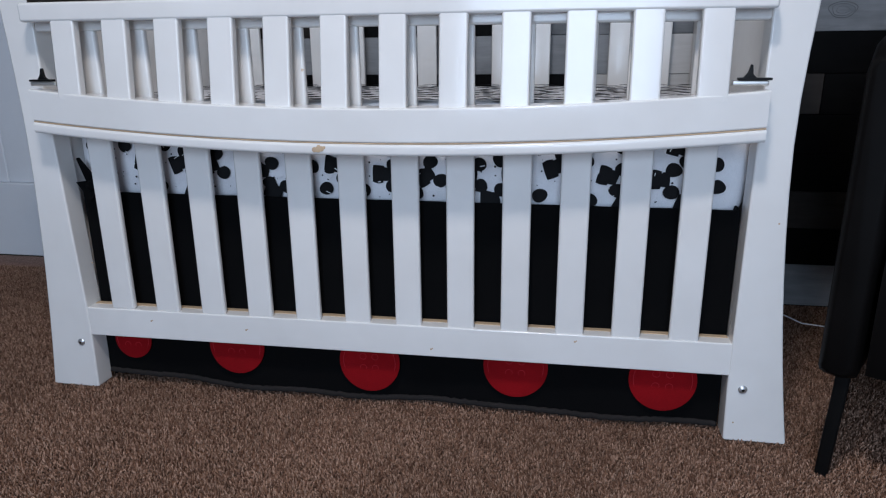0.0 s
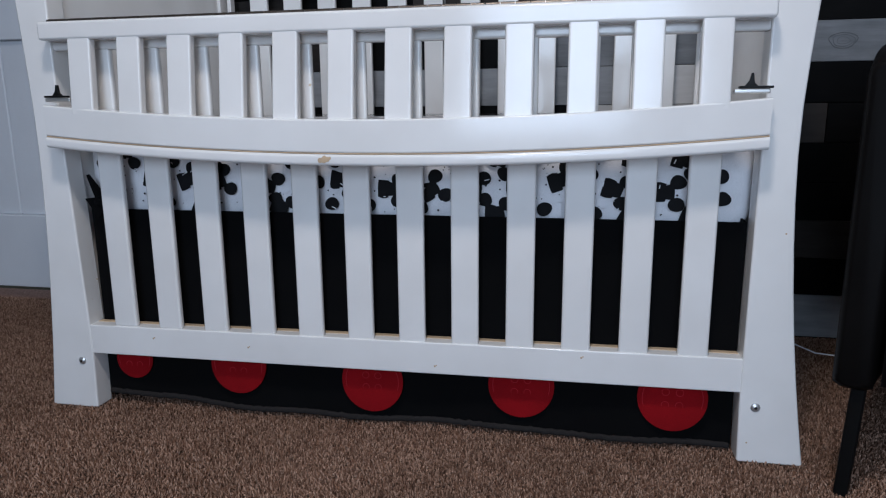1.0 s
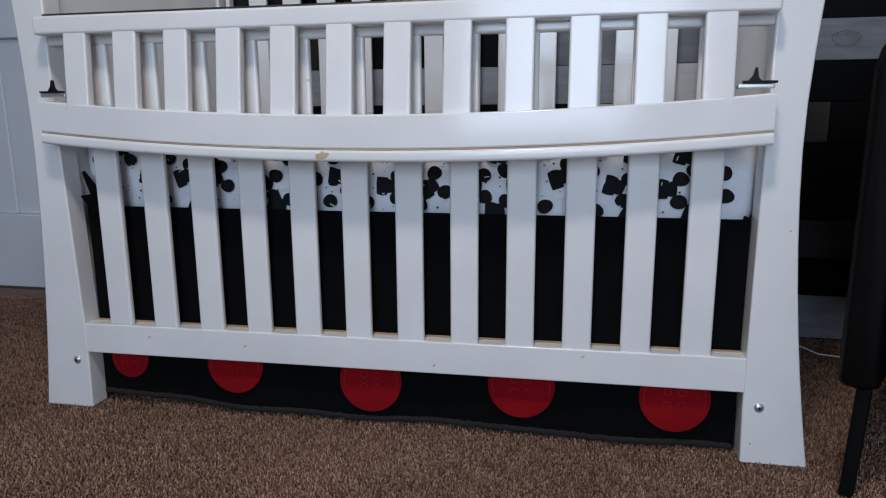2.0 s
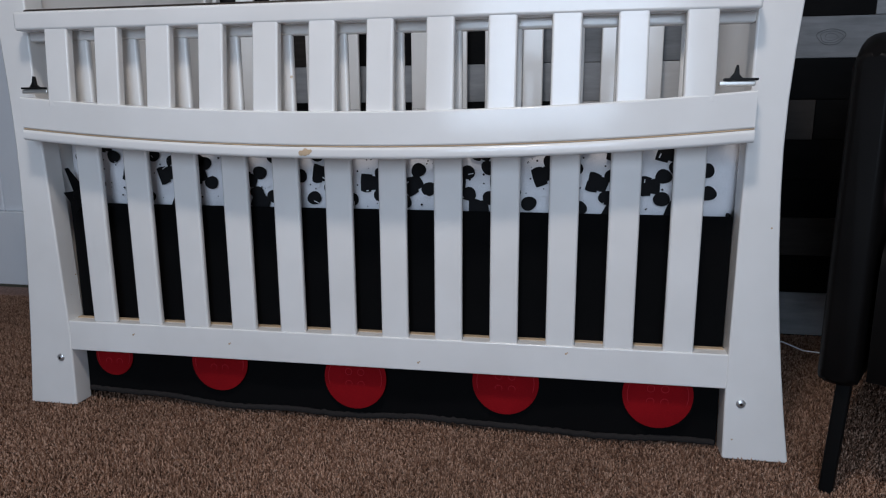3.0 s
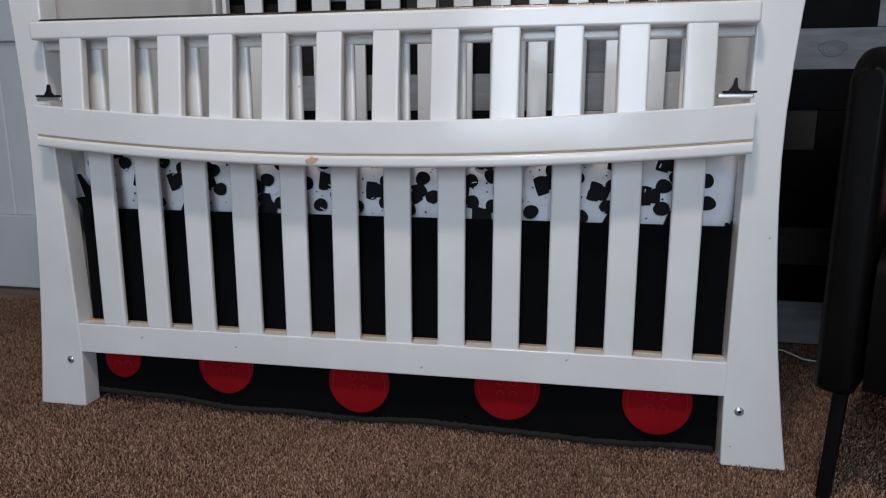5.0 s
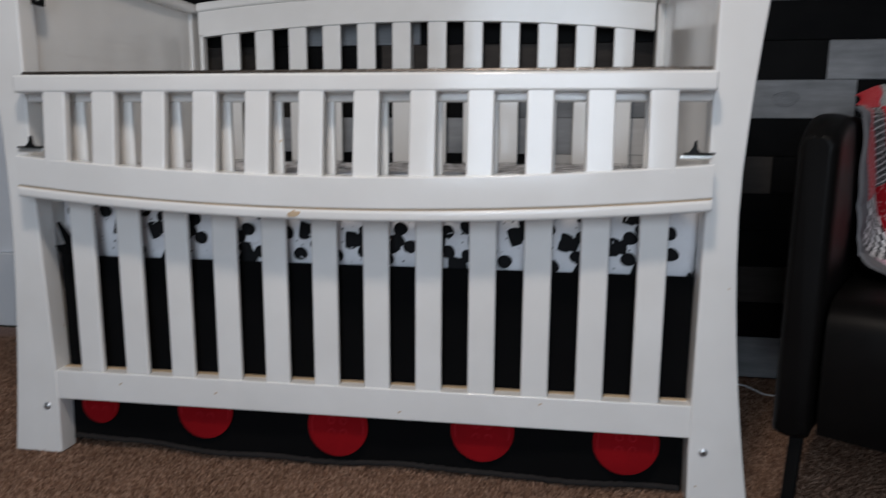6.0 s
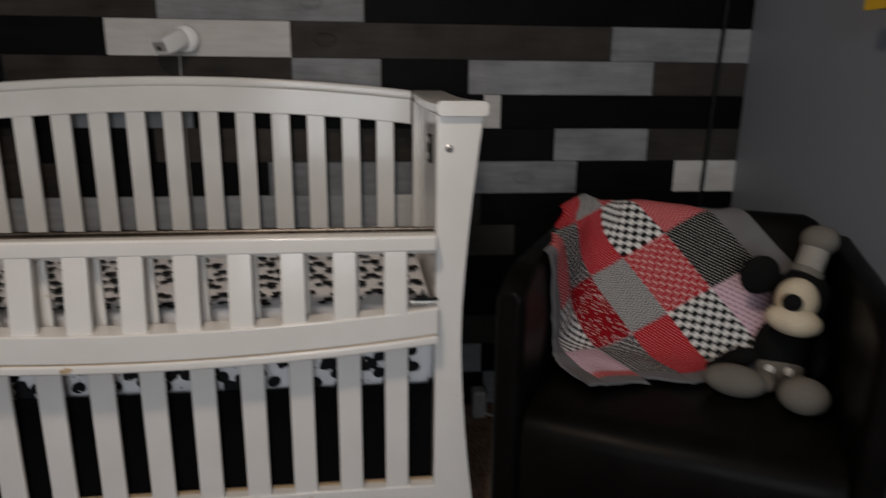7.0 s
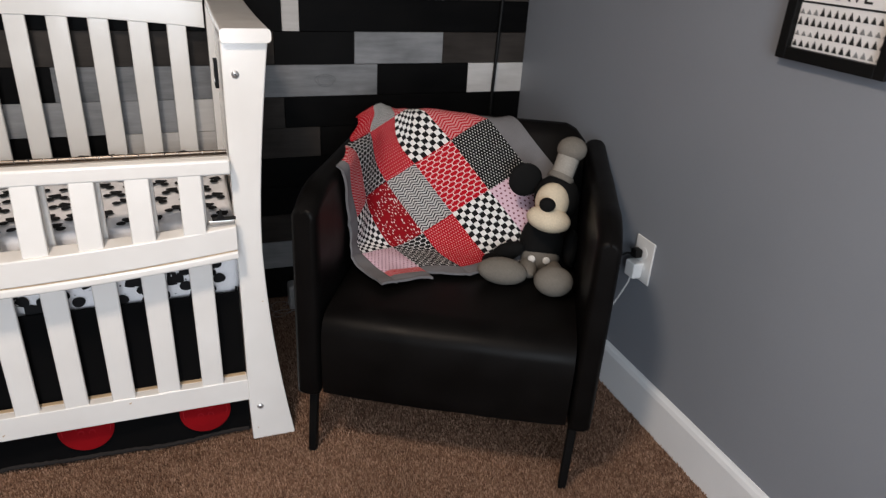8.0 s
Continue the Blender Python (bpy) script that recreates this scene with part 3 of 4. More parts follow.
for side in (-1, 1):
    rings = []
    for k in range(31):
        y = 0.004 + 0.60 * k / 30
        rings.append([(side * (0.668 + 0.004 * math.sin(y * 25) * (1 - z / 0.45)), y, z) for z in (0.01, 0.15, 0.30, 0.45)] + [(side * (0.664 + 0.004 * math.sin(y * 25) * (1 - z / 0.45)), y, z) for z in (0.45, 0.30, 0.15, 0.01)])
    part("end_cloth", loft(rings), BLACK_CLOTH, skirt)
    tie = merge(prism([(side * 0.664, 0.520), (side * 0.657, 0.522), (side * 0.622, 0.476), (side * 0.626, 0.452), (side * 0.645, 0.462)], "y", -0.016, -0.012, 0.001), prism([(side * 0.668, 0.470), (side * 0.640, 0.474), (side * 0.618, 0.452), (side * 0.640, 0.428), (side * 0.654, 0.450)], "y", -0.022, -0.018, 0.001), ball((side * 0.632, -0.016, 0.463), (0.016, 0.012, 0.013)))
    if side < 0:
        part("tie", tie, BLACK_CLOTH, skirt, "knotted black fabric tie")
    else:
        tie.free()


def button_of(x, z, r):
    y = min(skirt_y(x + dx, z + dz) for dx in (-r, -r / 2, 0, r / 2, r) for dz in (-r * 0.9, 0, r)) - 0.002
    b = part("button", merge(disc((x, y, z), (0, -1, 0.08), r, 0.003, 40)), RED_FELT, skirt, "round red felt button")
    ring = [(x + 0.86 * r * math.cos(6.2832 * k / 40), y - 0.0036 + 0.08 * 0.86 * r * math.sin(6.2832 * k / 40) * -0.0, z + 0.86 * r * math.sin(6.2832 * k / 40)) for k in range(41)]
    part("stitching", tube(ring, 0.0009, 5), DEEP_RED, b)
    for dx in (-0.013, 0.013):
        for dz in (-0.013, 0.013):
            hole = [(x + dx + 0.007 * math.cos(6.2832 * k / 14), y - 0.0037, z + dz + 0.007 * math.sin(6.2832 * k / 14)) for k in range(15)]
            part("button_hole", tube(hole, 0.0008, 4), DEEP_RED, b)


for x, z, r in ((-0.598, 0.108, 0.045), (-0.340, 0.114, 0.064), (-0.040, 0.097, 0.066), (0.269, 0.107, 0.066), (0.5585, 0.105, 0.065)):
    button_of(x, z, r)

# ---- the armchair ----
CHAIR = Matrix.Translation((1.495, -0.084, 0)) @ Matrix.Rotation(radians(-28.44), 4, "Z")
chair = thing("armchair", CHAIR, "black leather tub armchair on thin black legs", "armchair")
W, D = 0.752, 0.690


def arm(x0, x1, inner):
    """One upright side panel, rounded along its top and front."""
    rings = []
    for k in range(25):
        y = 0.0 + D * k / 24
        f = min(1.0, k / 4.0)
        top = 0.754 - 0.036 * (1 - f) ** 2
        w = (x1 - x0)
        thin = w * (0.86 + 0.14 * f)
        h, r = top - 0.197, 0.028 if k else 0.024
        ring = [(p if q > 0 else max(-thin / 2, min(thin / 2, p * (1 + 0.55 * r / thin))), q) for p, q in rounded(thin, h, r, 4)]
        rings.append([((x0 + x1) / 2 + p + 0.003 * noise.noise((y * 6, q * 6, x0 * 5)), y, (top + 0.197) / 2 + q) for p, q in ring])
    front = [(((x0 + x1) / 2) + (p[0] - (x0 + x1) / 2) * 0.6, -0.012, 0.48 + (p[2] - 0.48) * 0.965) for p in rings[0]]
    return loft([front] + rings)


part("armrest", arm(-0.008, 0.062, 1), LEATHER, chair)
part("armrest", arm(W - 0.064, W, -1), LEATHER, chair)
# seat block with a rolled front edge
prof = []
for y, z in ((-0.004, 0.213), (-0.010, 0.25), (-0.014, 0.34), (-0.012, 0.395), (0.0, 0.424), (0.022, 0.440), (0.06, 0.447), (0.2, 0.450), (0.35, 0.446), (0.50, 0.440), (0.60, 0.440), (0.60, 0.213)):
    prof.append((y, z))
rings = []
for k in range(17):
    x = 0.066 + (W - 0.132) * k / 16
    puff = math.sin(math.pi * k / 16) ** 0.5
    rings.append([(x, y - (0.010 * puff if y < 0.02 else 0), z + (0.008 * puff - 0.004 if z > 0.38 else 0) + 0.003 * noise.noise((x * 8, y * 8, 2))) for y, z in prof])
part("seat", loft(rings), LEATHER, chair)
# back cushion, leaning
rings = []
for k in range(21):
    x = 0.066 + (W - 0.134) * k / 20
    e = abs(k / 10 - 1)
    top = 0.812 - 0.05 * max(0, (e - 0.78) / 0.22) ** 2
    puff = 0.018 * (1 - e ** 4)
    rings.append([(x, 0.428 - puff, 0.44), (x, 0.490 - puff, 0.56), (x, 0.562 - puff, 0.70), (x, 0.596 - puff * 0.6, top - 0.035), (x, 0.612, top - 0.006), (x, 0.635, top), (x, 0.660, top - 0.012), (x, 0.674, top - 0.05), (x, 0.680, 0.60), (x, 0.680, 0.44)])
part("backrest", loft(rings), LEATHER, chair)
part("back_shell", box(0.066, W - 0.066, 0.662, D, 0.21, 0.748, 0.015, 3), LEATHER, chair)
for x, y, dx in ((0.036, 0.018, -0.010), (W - 0.045, 0.014, -0.003), (0.04, D - 0.05, 0), (W - 0.04, D - 0.05, 0)):
    part("leg", loft([[(x + dx * (1 - h) + p * s, y + q * s, z) for p, q in rounded(0.022, 0.022, 0.004, 2)] for h, z, s in ((0, 0.0, 0.9), (0.04, 0.006, 1.0), (1, 0.222, 1.0))]), BLACK_METAL, chair)

# ---- patchwork quilt thrown over the chair ----
quilt = thing("patchwork_quilt", CHAIR, "red, black and white patchwork quilt draped over the chair", "quilt")
QA, GATHER = radians(39), 0.81
E1, E2 = 0.127, 0.182
RED, DRED, BLK, WHT, GRY, PNK, LAV = (0.46, 0.004, 0.014), (0.25, 0.004, 0.009), (0.011, 0.011, 0.012), (0.78, 0.77, 0.75), (0.17, 0.17, 0.18), (0.60, 0.19, 0.20), (0.62, 0.42, 0.55)
PATCH = {
    "check": print_cloth("black_white_diamond_cotton", "diamond", WHT, BLK, 0.0150),
    "redlat": print_cloth("red_lattice_cotton", "lattice", RED, (0.78, 0.60, 0.58), 0.025),
    "blklat": print_cloth("black_lattice_cotton", "lattice", BLK, (0.72, 0.72, 0.71), 0.024),
    "herring": print_cloth("grey_herringbone_cotton", "herringbone", (0.55, 0.55, 0.54), (0.030, 0.030, 0.034), 0.0165),
    "pinkher": print_cloth("pink_herringbone_cotton", "herringbone", (0.60, 0.26, 0.26), RED, 0.0165),
    "blkdot": print_cloth("black_dotted_cotton", "dots", BLK, (0.62, 0.62, 0.60), 0.0084),
    "reddot": print_cloth("red_dotted_cotton", "dots", (0.43, 0.004, 0.014), (0.72, 0.40, 0.40), 0.0088),
    "pinkdot": print_cloth("pink_dotted_cotton", "dots", (0.70, 0.50, 0.58), (0.13, 0.008, 0.03), 0.0135),
    "speckle": print_cloth("red_speckled_cotton", "speckle", DRED, (0.74, 0.60, 0.58), 0.0072),
}
BORDER = cloth("grey_cotton_border", (0.155, 0.150, 0.155))
PLAN = {
    (-1, -2): "herring", (0, -2): "redlat", (1, -2): "blklat",
    (-3, -1): "pinkher", (-2, -1): "blklat", (-1, -1): "reddot", (0, -1): "check", (1, -1): "pinkher",
    (-3, 0): "check", (-2, 0): "speckle", (-1, 0): "herring", (0, 0): "redlat", (1, 0): "blkdot",
    (-3, 1): "pinkdot", (-2, 1): "blklat", (-1, 1): "reddot", (0, 1): "check", (1, 1): "pinkdot",
}


def drape(i, j, off=0.0):
    """Quilt coordinates, in patches, to the chair's own space: it lies on the sloping back, turns on to the seat, over the top, and along the inside of the armrest."""
    j = j if j < 1 else 1 + (j - 1) * (1 - 0.28 * smoothstep(-0.9, -2.4, i))
    i = i if i > 0 else GATHER * i
    across = 0.192 + i * E1 * math.cos(QA) + j * (0.129 if j > 0 else 0.149)
    along = i * E1 * math.sin(QA) - j * 0.135
    side, rise, front = Vector((1, 0, 0)), Vector((0, 0.5, 0.866)), Vector((0, -0.866, 0.5))
    # round to the armrest, gathered towards the top
    s = max(0.0, 0.170 - across) * (1 - 0.60 * smoothstep(0.0, 0.16, along))
    a = min(s / 0.090, 1.50)
    rest = s - a * 0.090
    u = max(across, 0.170) - 0.090 * math.sin(a) - rest * math.cos(a)
    d = 0.090 * (1 - math.cos(a)) + rest * math.sin(a)
    out = side * math.sin(a) + front * math.cos(a)
    top, low = 0.128, -0.212
    if along > top:
        r = 0.045
        b = min((along - top) / r, 2.3)
        rest = along - top - b * r
        climb, back, nrm = top + r * math.sin(b) + rest * math.cos(b), r * (1 - math.cos(b)) + rest * math.sin(b), out * math.cos(b) + rise * math.sin(b)
    elif along < low:
        r = 0.060
        b = min((low - along) / r, 1.05)
        rest = low - along - b * r
        climb, back, nrm = low - r * math.sin(b) - rest * math.cos(b), -r * (1 - math.cos(b)) - rest * math.sin(b), out * math.cos(b) + rise * math.sin(b)
    else:
        climb, back, nrm = along, 0.0, out
    p = Vector((0, 0.514, 0.678)) + side * u + rise * climb + front * (d - back)
    # over the top of the armrest and down its outside
    over = p.z - 0.752 - 0.055 * smoothstep(0.40, 0.62, p.y)
    if over > 0 and u < 0.17:
        k = smoothstep(0.17, 0.09, u)
        b = min(over / 0.05, 1.5)
        p.z -= k * (over - 0.03 * math.sin(b))
        p.x -= k * (0.05 * (1 - math.cos(b)) + max(0.0, over - 0.075))
    fold = 0.010 * noise.noise((i * 1.1, j * 1.2, 4)) + 0.007 * smoothstep(0.10, -0.20, across) * math.sin(j * 5.3 + i * 2.4) + 0.004 * noise.noise((i * 2.9, j * 2.9, 8))
    seam = -0.0026 * max(0.0, 1 - 20 * min(abs(i / (1 if i > 0 else GATHER) - round(i / (1 if i > 0 else GATHER))), abs(j - round(j)) * 1.5))
    p = p + nrm.normalized() * (0.006 + fold + seam + off)
    p.z = max(p.z, 0.459 + off)
    return p


def quilt_piece(name, i0, i1, j0, j1, material, label, n=10):
    bm = bmesh.new()
    uv = bm.loops.layers.uv.new("cloth")
    def grid(off):
        return [[bm.verts.new(drape(i0 + (i1 - i0) * a / n, j0 + (j1 - j0) * b / n, off)) for b in range(n + 1)] for a in range(n + 1)]
    g, h = grid(0.0), grid(-0.007)
    flat = {}
    for a in range(n + 1):
        for b in range(n + 1):
            flat[g[a][b]] = flat[h[a][b]] = ((i0 + (i1 - i0) * a / n) * E1, (j0 + (j1 - j0) * b / n) * E2)
    faces = []
    for a in range(n):
        for b in range(n):
            faces.append(bm.faces.new((g[a][b], g[a][b + 1], g[a + 1][b + 1], g[a + 1][b])))
            faces.append(bm.faces.new((h[a][b], h[a + 1][b], h[a + 1][b + 1], h[a][b + 1])))
    for a in range(n):
        for p, q in (((a, 0), (a + 1, 0)), ((a + 1, n), (a, n)), ((0, a + 1), (0, a)), ((n, a), (n, a + 1))):
            faces.append(bm.faces.new((g[p[0]][p[1]], g[q[0]][q[1]], h[q[0]][q[1]], h[p[0]][p[1]])))
    for f in faces:
        for l in f.loops:
            l[uv].uv = flat[l.vert]
    bmesh.ops.recalc_face_normals(bm, faces=faces)
    return part(name, bm, material, quilt, label)


WORD = {"check": "black and white diamond patch", "redlat": "red lattice print patch", "blklat": "black lattice print patch", "herring": "grey herringbone patch", "pinkher": "pink herringbone patch", "blkdot": "black patch with fine white dots", "reddot": "red patch with fine dots", "pinkdot": "pink dotted patch", "speckle": "dark red speckled patch"}
for (i, j), kind in PLAN.items():
    quilt_piece("patch", i, i + 1, j, j + 1, PATCH[kind], WORD[kind])
quilt_piece("patch", -1.65, -1, -2, -1, PATCH["reddot"], WORD["reddot"])
quilt_piece("patch", -3, -2, 2, 2.22, PATCH["pinkher"], WORD["pinkher"])
for a, j1 in ((-3, 2.22), (-2, 2), (-1, 2), (0, 2)):
    quilt_piece("border", a, a + 1, j1, j1 + 0.24, BORDER, "plain grey border")
quilt_piece("border", -3.40, -3, 2, 2.46, BORDER, "plain grey border")
for b in range(-2, 1):
    quilt_piece("border", 2, 2.50, b, b + 1, BORDER, "plain grey border")
quilt_piece("border", 2, 2.50, 1, 1.45, BORDER, "plain grey border")
for b in range(-1, 2):
    quilt_piece("border", -3.40, -3, b, b + 1, BORDER, "plain grey border")

# ---- stuffed toy on the seat: plain shapes, one mesh ----
toy_mats = [cloth("black_plush", (0.007, 0.007, 0.007), 300), cloth("cream_plush", (0.60, 0.51, 0.38), 300), cloth("grey_plush", (0.165, 0.150, 0.130), 300), cloth("light_grey_plush", (0.30, 0.28, 0.25), 300), cloth("white_felt", (0.72, 0.70, 0.66), 300)]
toy_bits = [
    (ball((0.590, 0.400, 0.520), (0.062, 0.055, 0.085)), 0), (ball((0.590, 0.385, 0.485), (0.056, 0.052, 0.045)), 2),
    (ball((0.615, 0.385, 0.665), (0.062, 0.060, 0.066)), 0), (ball((0.603, 0.345, 0.668), (0.046, 0.040, 0.052)), 1),
    (ball((0.598, 0.312, 0.630), (0.060, 0.044, 0.034), (0, 8, 0)), 1), (ball((0.600, 0.328, 0.612), (0.034, 0.028, 0.020)), 1),
    (ball((0.590, 0.296, 0.676), (0.022, 0.018, 0.019), (0, 15, 0)), 0),
    (ball((0.526, 0.400, 0.703), (0.047, 0.016, 0.048), (0, 0, 15)), 0),
    (ball((0.497, 0.365, 0.497), (0.052, 0.026, 0.026), (0, -28, 0)), 0), (ball((0.455, 0.340, 0.478), (0.026, 0.022, 0.020)), 0),
    (ball((0.672, 0.385, 0.520), (0.020, 0.030, 0.055)), 0),
    (ball((0.560, 0.330, 0.472), (0.024, 0.050, 0.022), (0, 0, 10)), 2), (ball((0.630, 0.325, 0.472), (0.024, 0.050, 0.022)), 2),
    (ball((0.492, 0.255, 0.490), (0.068, 0.042, 0.036), (0, 4, 4)), 2), (ball((0.628, 0.225, 0.492), (0.052, 0.045, 0.040)), 2),
    (tube([(0.617, 0.385, 0.715), (0.622, 0.392, 0.728)], 0.036, 16), 2), (tube([(0.622, 0.392, 0.728), (0.634, 0.410, 0.775)], 0.030, 16), 3), (ball((0.641, 0.418, 0.795), (0.040, 0.038, 0.034)), 2),
    (disc((0.567, 0.3335, 0.498), (-0.25, -1, 0.15), 0.0105, 0.003, 12, 0.002), 4), (disc((0.607, 0.3325, 0.498), (0.2, -1, 0.15), 0.0105, 0.003, 12, 0.002), 4),
]
bm = bmesh.new()
for b, slot in toy_bits:
    for f in b.faces:
        f.material_index = slot
    me = bpy.data.meshes.new("t")
    b.to_mesh(me)
    b.free()
    bm.from_mesh(me)
    bpy.data.meshes.remove(me)
toy = part("stuffed_toy", bm, toy_mats)
toy.matrix_world = CHAIR @ Matrix.Translation((-0.005, 0.004, -0.002))
tagged(toy, "knitted black, cream and grey stuffed toy on the chair", "toy")

# ---- right wall: picture, outlet, shelf ----
picture = thing("framed_picture", pose(RX, -0.541, 1.106), "black framed print with lettering and small triangles", "picture")
PW, PH = 0.258, 0.335
for y0, y1, z0, z1 in ((-PW / 2, -PW / 2 + 0.024, 0, PH), (PW / 2 - 0.024, PW / 2, 0, PH), (-PW / 2 + 0.024, PW / 2 - 0.024, 0, 0.024), (-PW / 2 + 0.024, PW / 2 - 0.024, PH - 0.024, PH)):
    part("frame", box(-0.026, -0.001, y0, y1, z0, z1, 0.0015), FRAME_BLACK, picture)
part("print_sheet", box(-0.012, -0.006, -PW / 2 + 0.022, PW / 2 - 0.022, 0.022, PH - 0.022, 0), PAPER, picture, "white paper print")
part("ruled_line", box(-0.0135, -0.0122, -PW / 2 + 0.024, PW / 2 - 0.024, 0.1110, 0.1145, 0), INK, picture)
rng = random.Random(11)
for r in range(4):
    z = 0.028 + r * 0.0206
    for k in range(13):
        y = -0.098 + k * 0.0163
        pale = (k > 9) if r % 2 else (k < 4)
        h = 0.0145 if not pale else 0.011
        h *= rng.uniform(0.8, 1.1)
        part("triangle", prism([(y - 0.0058, z), (y + 0.0058, z), (y + 0.0005, z + h)], "x", -0.0132, -0.0122, 0), PALE_INK if pale else INK, picture, "", False)
font = bpy.data.curves.new("lettering", "FONT")
font.body, font.size, font.align_x, font.extrude = "BRAVE", 0.044, "CENTER", 0.0006
font.materials.append(INK)
word = new("lettering", font)
word.parent = picture
word.matrix_local = Matrix.Translation((-0.0128, 0.012, 0.1225)) @ Matrix(((0, 0, -1, 0), (-1, 0, 0, 0), (0, 1, 0, 0), (0, 0, 0, 1)))

outlet = thing("wall_outlet", pose(RX, -0.104, 0.477), "white wall outlet with two plugs in it", "outlet")
part("cover_plate", box(-0.006, -0.0005, -0.042, 0.042, -0.066, 0.066, 0.003), PLASTIC, outlet)
for z in (0.022, -0.022):
    part("socket_face", disc((-0.0055, 0, z), (-1, 0, 0), 0.017, 0.002, 20), PLASTIC, outlet)
charger = thing("phone_charger", pose(RX, -0.096, 0.450), "white charger cube with thin white cable", "charger")
part("cube", box(-0.040, -0.0085, -0.021, 0.021, -0.026, 0.022, 0.004, 3), PLASTIC, charger)
part("cable", tube([(-0.030, 0.0, -0.026), (-0.032, 0.004, -0.05), (-0.035, 0.02, -0.09), (-0.036, 0.045, -0.14), (-0.034, 0.08, -0.20), (-0.030, 0.11, -0.30), (-0.030, 0.13, -0.448)], 0.0018, 6), PLASTIC, charger)
plug = thing("power_plug", pose(RX, -0.092, 0.496), "black power plug with black cord", "plug")
part("plug_body", box(-0.034, -0.0085, -0.014, 0.014, -0.013, 0.013, 0.005, 3), BLACK_PLASTIC, plug)
part("cord", tube([(-0.034, 0, 0), (-0.046, 0.01, -0.002), (-0.052, 0.03, -0.02), (-0.050, 0.06, -0.10), (-0.045, 0.10, -0.30), (-0.04, 0.12, -0.49)], 0.003, 6), BLACK_PLASTIC, plug)

shelf = thing("wall_shelf", pose(RX, -0.07, 1.303), "small dark wall shelf with yellow front edge", "shelf")
part("board", box(-0.115, -0.001, -0.145, 0.145, 0.0, 0.022, 0.002), BLACK_METAL, shelf)
part("front_edge", box(-0.122, -0.1155, -0.145, 0.182, 0.0, 0.045, 0.001), YELLOW, shelf, "yellow front edge")

# ---- back wall: small camera and cord ----
monitor = thing("wall_camera", pose(0.697, BY - 0.012, 1.244), "small white wall-mounted nursery camera with cord", "camera")
part("mount", disc((0.004, 0, 0), (0, -1, 0), 0.040, 0.020, 28, 0.004), PLASTIC, monitor)
AX = Vector((-0.62, -0.70, -0.36)).normalized()
SIDE = AX.cross(Vector((0, 0, 1))).normalized()
UPW = SIDE.cross(AX)
def body_ring(d, w, h, r):
    c = Vector((0.0, -0.024, 0.004)) + AX * d
    return [c + SIDE * p + UPW * q for p, q in rounded(w, h, r, 4)]
housing = part("housing", loft([body_ring(0.0, 0.050, 0.050, 0.022), body_ring(0.02, 0.060, 0.056, 0.016), body_ring(0.05, 0.066, 0.052, 0.010), body_ring(0.078, 0.068, 0.046, 0.007), body_ring(0.082, 0.064, 0.042, 0.007)]), PLASTIC, monitor)
part("face_plate", loft([body_ring(0.0822, 0.056, 0.026, 0.004), body_ring(0.0835, 0.055, 0.025, 0.004)]), GREY_PLASTIC, housing)
part("lens", disc(Vector((0.0, -0.024, 0.0)) + AX * 0.0836, AX, 0.007, 0.002, 16), BLACK_PLASTIC, housing)
part("cord", tube([(-0.010, -0.030, -0.02), (-0.014, -0.016, -0.06), (-0.018, -0.008, -0.12), (-0.016, -0.006, -0.6)], 0.0026, 6), GREY_PLASTIC, monitor)
hanging_cord = thing("hanging_cord", pose(2.372, BY - 0.012, 0), "black cord running down the plank wall", "cord")
part("cord", tube([(0.05, 0, 2.43), (0.032, -0.001, 1.7), (0.012, 0, 1.2), (-0.004, 0, 0.75), (-0.008, 0, 0.02)], 0.0065, 8), BLACK_PLASTIC, hanging_cord)
adapter = thing("power_adapter", pose(1.60, 0.70, 0.0), "white plastic adapter with thin cable on the carpet", "adapter")
part("body", box(-0.025, 0.025, -0.03, 0.03, 0.0, 0.10, 0.012, 3), GREY_PLASTIC, adapter)
part("cable", tube([(0.02, -0.03, 0.02), (0.06, -0.05, 0.02), (0.10, -0.09, 0.012), (0.16, -0.10, 0.010), (0.24, -0.14, 0.008)], 0.002, 5), PLASTIC, adapter)

part("spare_wire", tube([(-0.05 + 0.045 * math.sin(1.9 * k), -0.06 + 0.035 * math.cos(1.3 * k), 0.010 + 0.012 * (1 + math.sin(2.7 * k)) + 0.002 * k) for k in [j * 0.35 for j in range(22)]], 0.0008, 5), GREY_PLASTIC, adapter)

ceiling_lamp = thing("ceiling_lamp", pose(0.88, -1.1, CZ), "round flush white ceiling lamp", "lamp")
part("base", disc((0, 0, -0.001), (0, 0, -1), 0.17, 0.03, 32), TRIM, ceiling_lamp)
part("shade", loft([[(r * math.cos(6.2832 * k / 32), r * math.sin(6.2832 * k / 32), z) for k in range(32)] for r, z in ((0.15, -0.034), (0.155, -0.06), (0.14, -0.09), (0.09, -0.100), (0.02, -0.101))]), GLASS_WHITE, ceiling_lamp)

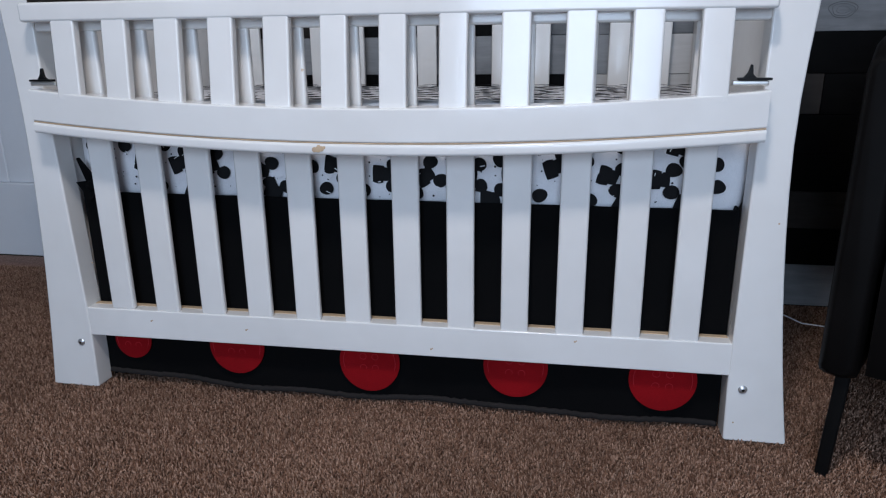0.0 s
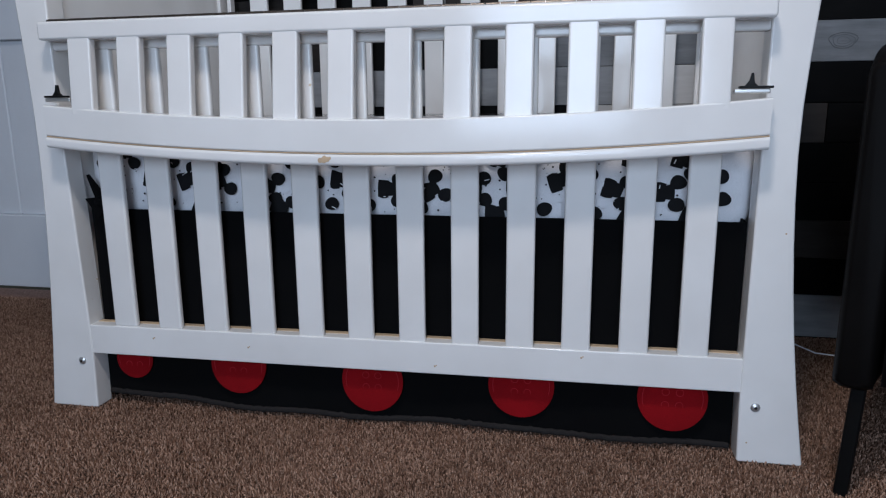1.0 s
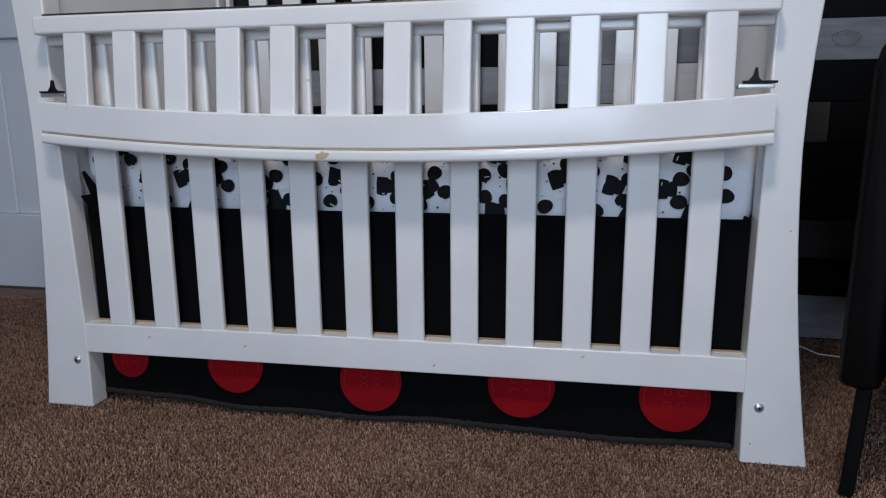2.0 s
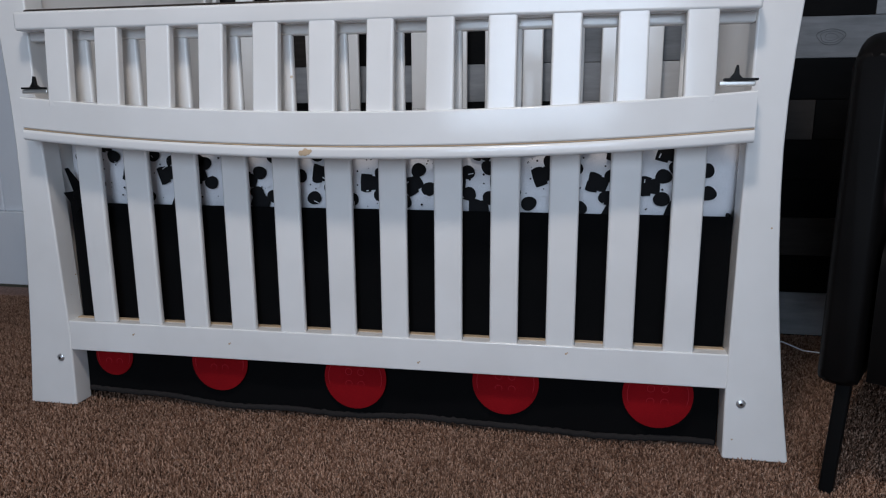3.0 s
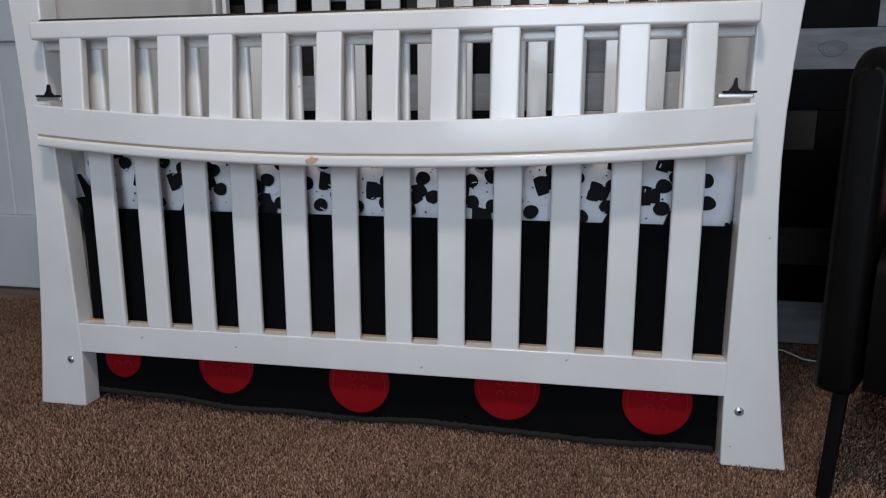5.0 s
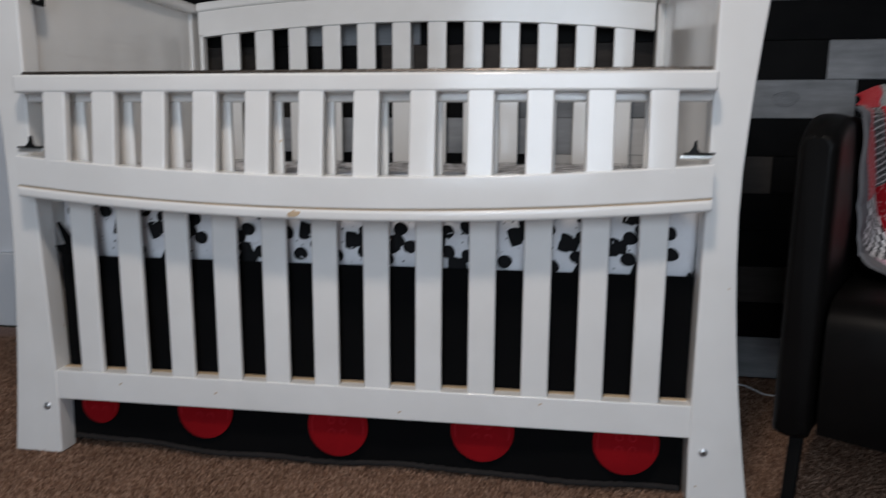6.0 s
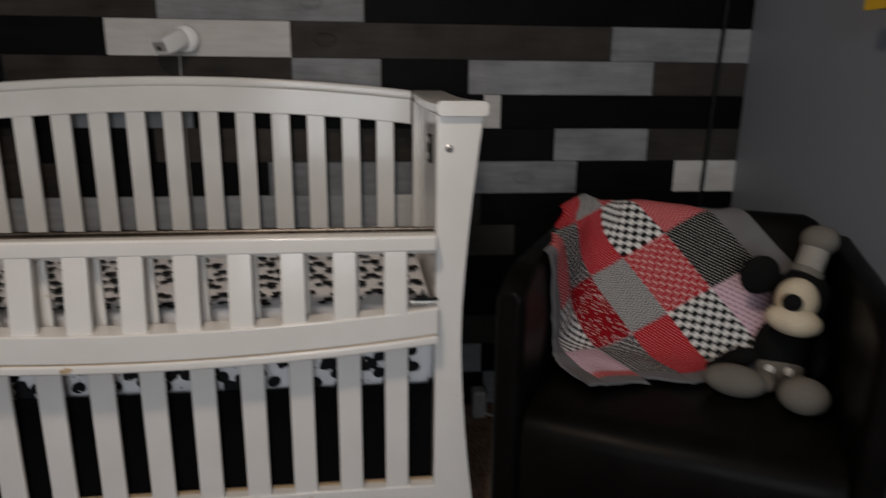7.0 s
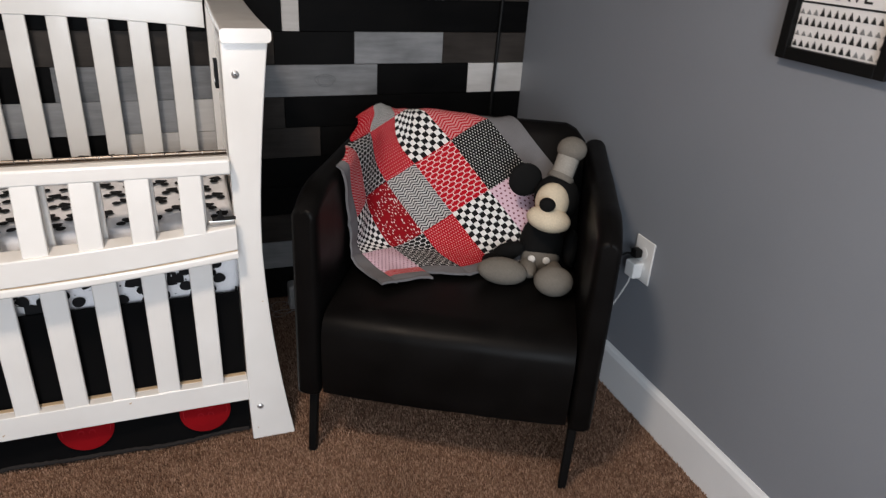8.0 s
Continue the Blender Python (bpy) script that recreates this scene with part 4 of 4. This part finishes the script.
# ---- carpet pile ----
def pile(name, x0, x1, y0, y1, step, h):
    gx, gy = np.meshgrid(np.arange(x0, x1, step), np.arange(y0, y1, step))
    rs = np.random.RandomState(3)
    n = gx.size
    px, py = gx.ravel() + rs.uniform(-0.6, 0.6, n) * step, gy.ravel() + rs.uniform(-0.6, 0.6, n) * step
    a0, w = rs.uniform(0, 6.28, n), step * rs.uniform(0.30, 0.58, n)
    lean, la, hh = rs.uniform(0.2, 1.5, n) * step, rs.uniform(0, 6.28, n), h * rs.uniform(0.55, 1.15, n)
    co = np.zeros((n, 7, 3))
    for k in range(3):
        a = a0 + k * 2.0944
        co[:, k] = np.stack([px + 0.7 * w * np.cos(a), py + 0.7 * w * np.sin(a), np.full(n, -0.006)], 1)
        co[:, 3 + k] = np.stack([px + w * np.cos(a + 0.5) + 0.6 * lean * np.cos(la), py + w * np.sin(a + 0.5) + 0.6 * lean * np.sin(la), -0.006 + 0.65 * hh], 1)
    co[:, 6] = np.stack([px + lean * np.cos(la), py + lean * np.sin(la), -0.006 + hh], 1)
    tri = np.array([(0, 1, 4), (0, 4, 3), (1, 2, 5), (1, 5, 4), (2, 0, 3), (2, 3, 5), (3, 4, 6), (4, 5, 6), (5, 3, 6)])
    idx = (tri[None] + 7 * np.arange(n)[:, None, None]).reshape(-1)
    me = bpy.data.meshes.new(name)
    me.vertices.add(n * 7)
    me.vertices.foreach_set("co", co.reshape(-1))
    me.loops.add(len(idx))
    me.loops.foreach_set("vertex_index", idx.astype(np.int32))
    me.polygons.add(len(idx) // 3)
    me.polygons.foreach_set("loop_start", np.arange(0, len(idx), 3, dtype=np.int32))
    me.update(calc_edges=True)
    me.materials.append(CARPET)
    return tagged(new(name, me), "short brown twisted carpet pile", "carpet", kind="stuff")


pile("carpet", -1.0, 2.475, -0.60, 0.10, 0.0046, 0.0116)
pile("carpet", -1.0, 0.03, 0.10, 0.775, 0.0046, 0.0116)
pile("carpet", 1.37, 2.475, 0.10, 0.775, 0.0046, 0.0116)
pile("carpet", 0.03, 1.37, 0.10, 0.775, 0.0112, 0.0150)
pile("carpet", LX + 0.01, RX - 0.016, FY + 0.01, -0.60, 0.0112, 0.0165)
pile("carpet", LX + 0.01, -1.0, -0.60, BY - 0.025, 0.0112, 0.0165)

# ---- the planks of the back wall ----
KNOTS = {7: (1.745,), 12: (1.07,), 11: (1.11,)}
ROWS_OF_PLANKS = {
    0: [(1.63, "B"), (RX, "G")],
    1: [(0.5, "D"), (1.62, "G"), (RX, "B")],
    2: [(0.2, "B"), (1.2, "G"), (RX, "D")],
    3: [(0.7, "D"), (RX, "B")],
    4: [(0.4, "G"), (1.3, "B"), (RX, "B")],
    5: [(0.2, "D"), (1.10, "B"), (1.42, "W"), (1.50, "B"), (1.725, "D"), (RX, "B")],
    6: [(0.12, "B"), (0.72, "G"), (1.31, "G"), (1.45, "W"), (1.605, "D"), (RX, "B")],
    7: [(0.30, "D"), (0.92, "B"), (1.929, "G"), (2.27, "B"), (RX, "W")],
    8: [(0.24, "D"), (0.58, "B"), (1.15, "D"), (1.58, "D"), (1.847, "B"), (2.168, "G"), (RX, "D")],
    9: [(0.33, "B"), (0.70, "G"), (1.10, "B"), (1.608, "B"), (1.664, "W"), (RX, "B")],
    10: [(0.17, "B"), (1.006, "D"), (1.28, "G"), (1.556, "B"), (2.168, "G"), (RX, "D")],
    11: [(0.467, "B"), (1.006, "W"), (2.02, "D"), (RX, "G")],
    12: [(0.62, "D"), (1.23, "G"), (RX, "B")],
    13: [(0.3, "B"), (1.1, "D"), (1.879, "B"), (RX, "W")],
}
rng = random.Random(21)
for r in range(14, 23):
    x, cells = -0.42, []
    while x < RX:
        x = min(RX, x + rng.choice((0.34, 0.55, 0.8, 0.95)))
        cells.append((x, rng.choice("BBDDGGW")))
    ROWS_OF_PLANKS[r] = cells
for r, cells in ROWS_OF_PLANKS.items():
    z0 = 0.018 + 0.107 * r
    z1 = min(z0 + 0.107, CZ)
    if r == 0:
        z0 = 0.0
    if z1 - z0 < 0.02:
        continue
    x0 = -0.42
    for x1, tone in cells:
        proud = rng.uniform(0.0, 0.002)
        p = part("plank", box(x0 + 0.0006, x1 - 0.0006, BY - proud, BY + 0.0115, z0 + 0.0007, z1 - 0.0007, 0.0009, 1), STAIN[tone], wall_back, "", False)
        for kx in KNOTS.get(r, ()):
            if x0 < kx < x1:
                for k, (w, h) in enumerate(((0.034, 0.020), (0.027, 0.015), (0.016, 0.009))):
                    ring = [(kx + w * math.cos(6.2832 * j / 22) * (1 + 0.12 * math.sin(3 * 6.2832 * j / 22 + k)), BY - proud - 0.0003, (z0 + z1) / 2 + h * math.sin(6.2832 * j / 22)) for j in range(23)]
                    part("knot_ring", tube(ring, 0.0010 - 0.0002 * k, 5), STAIN["K" if tone == "G" else "KD"], p)
        x0 = x1
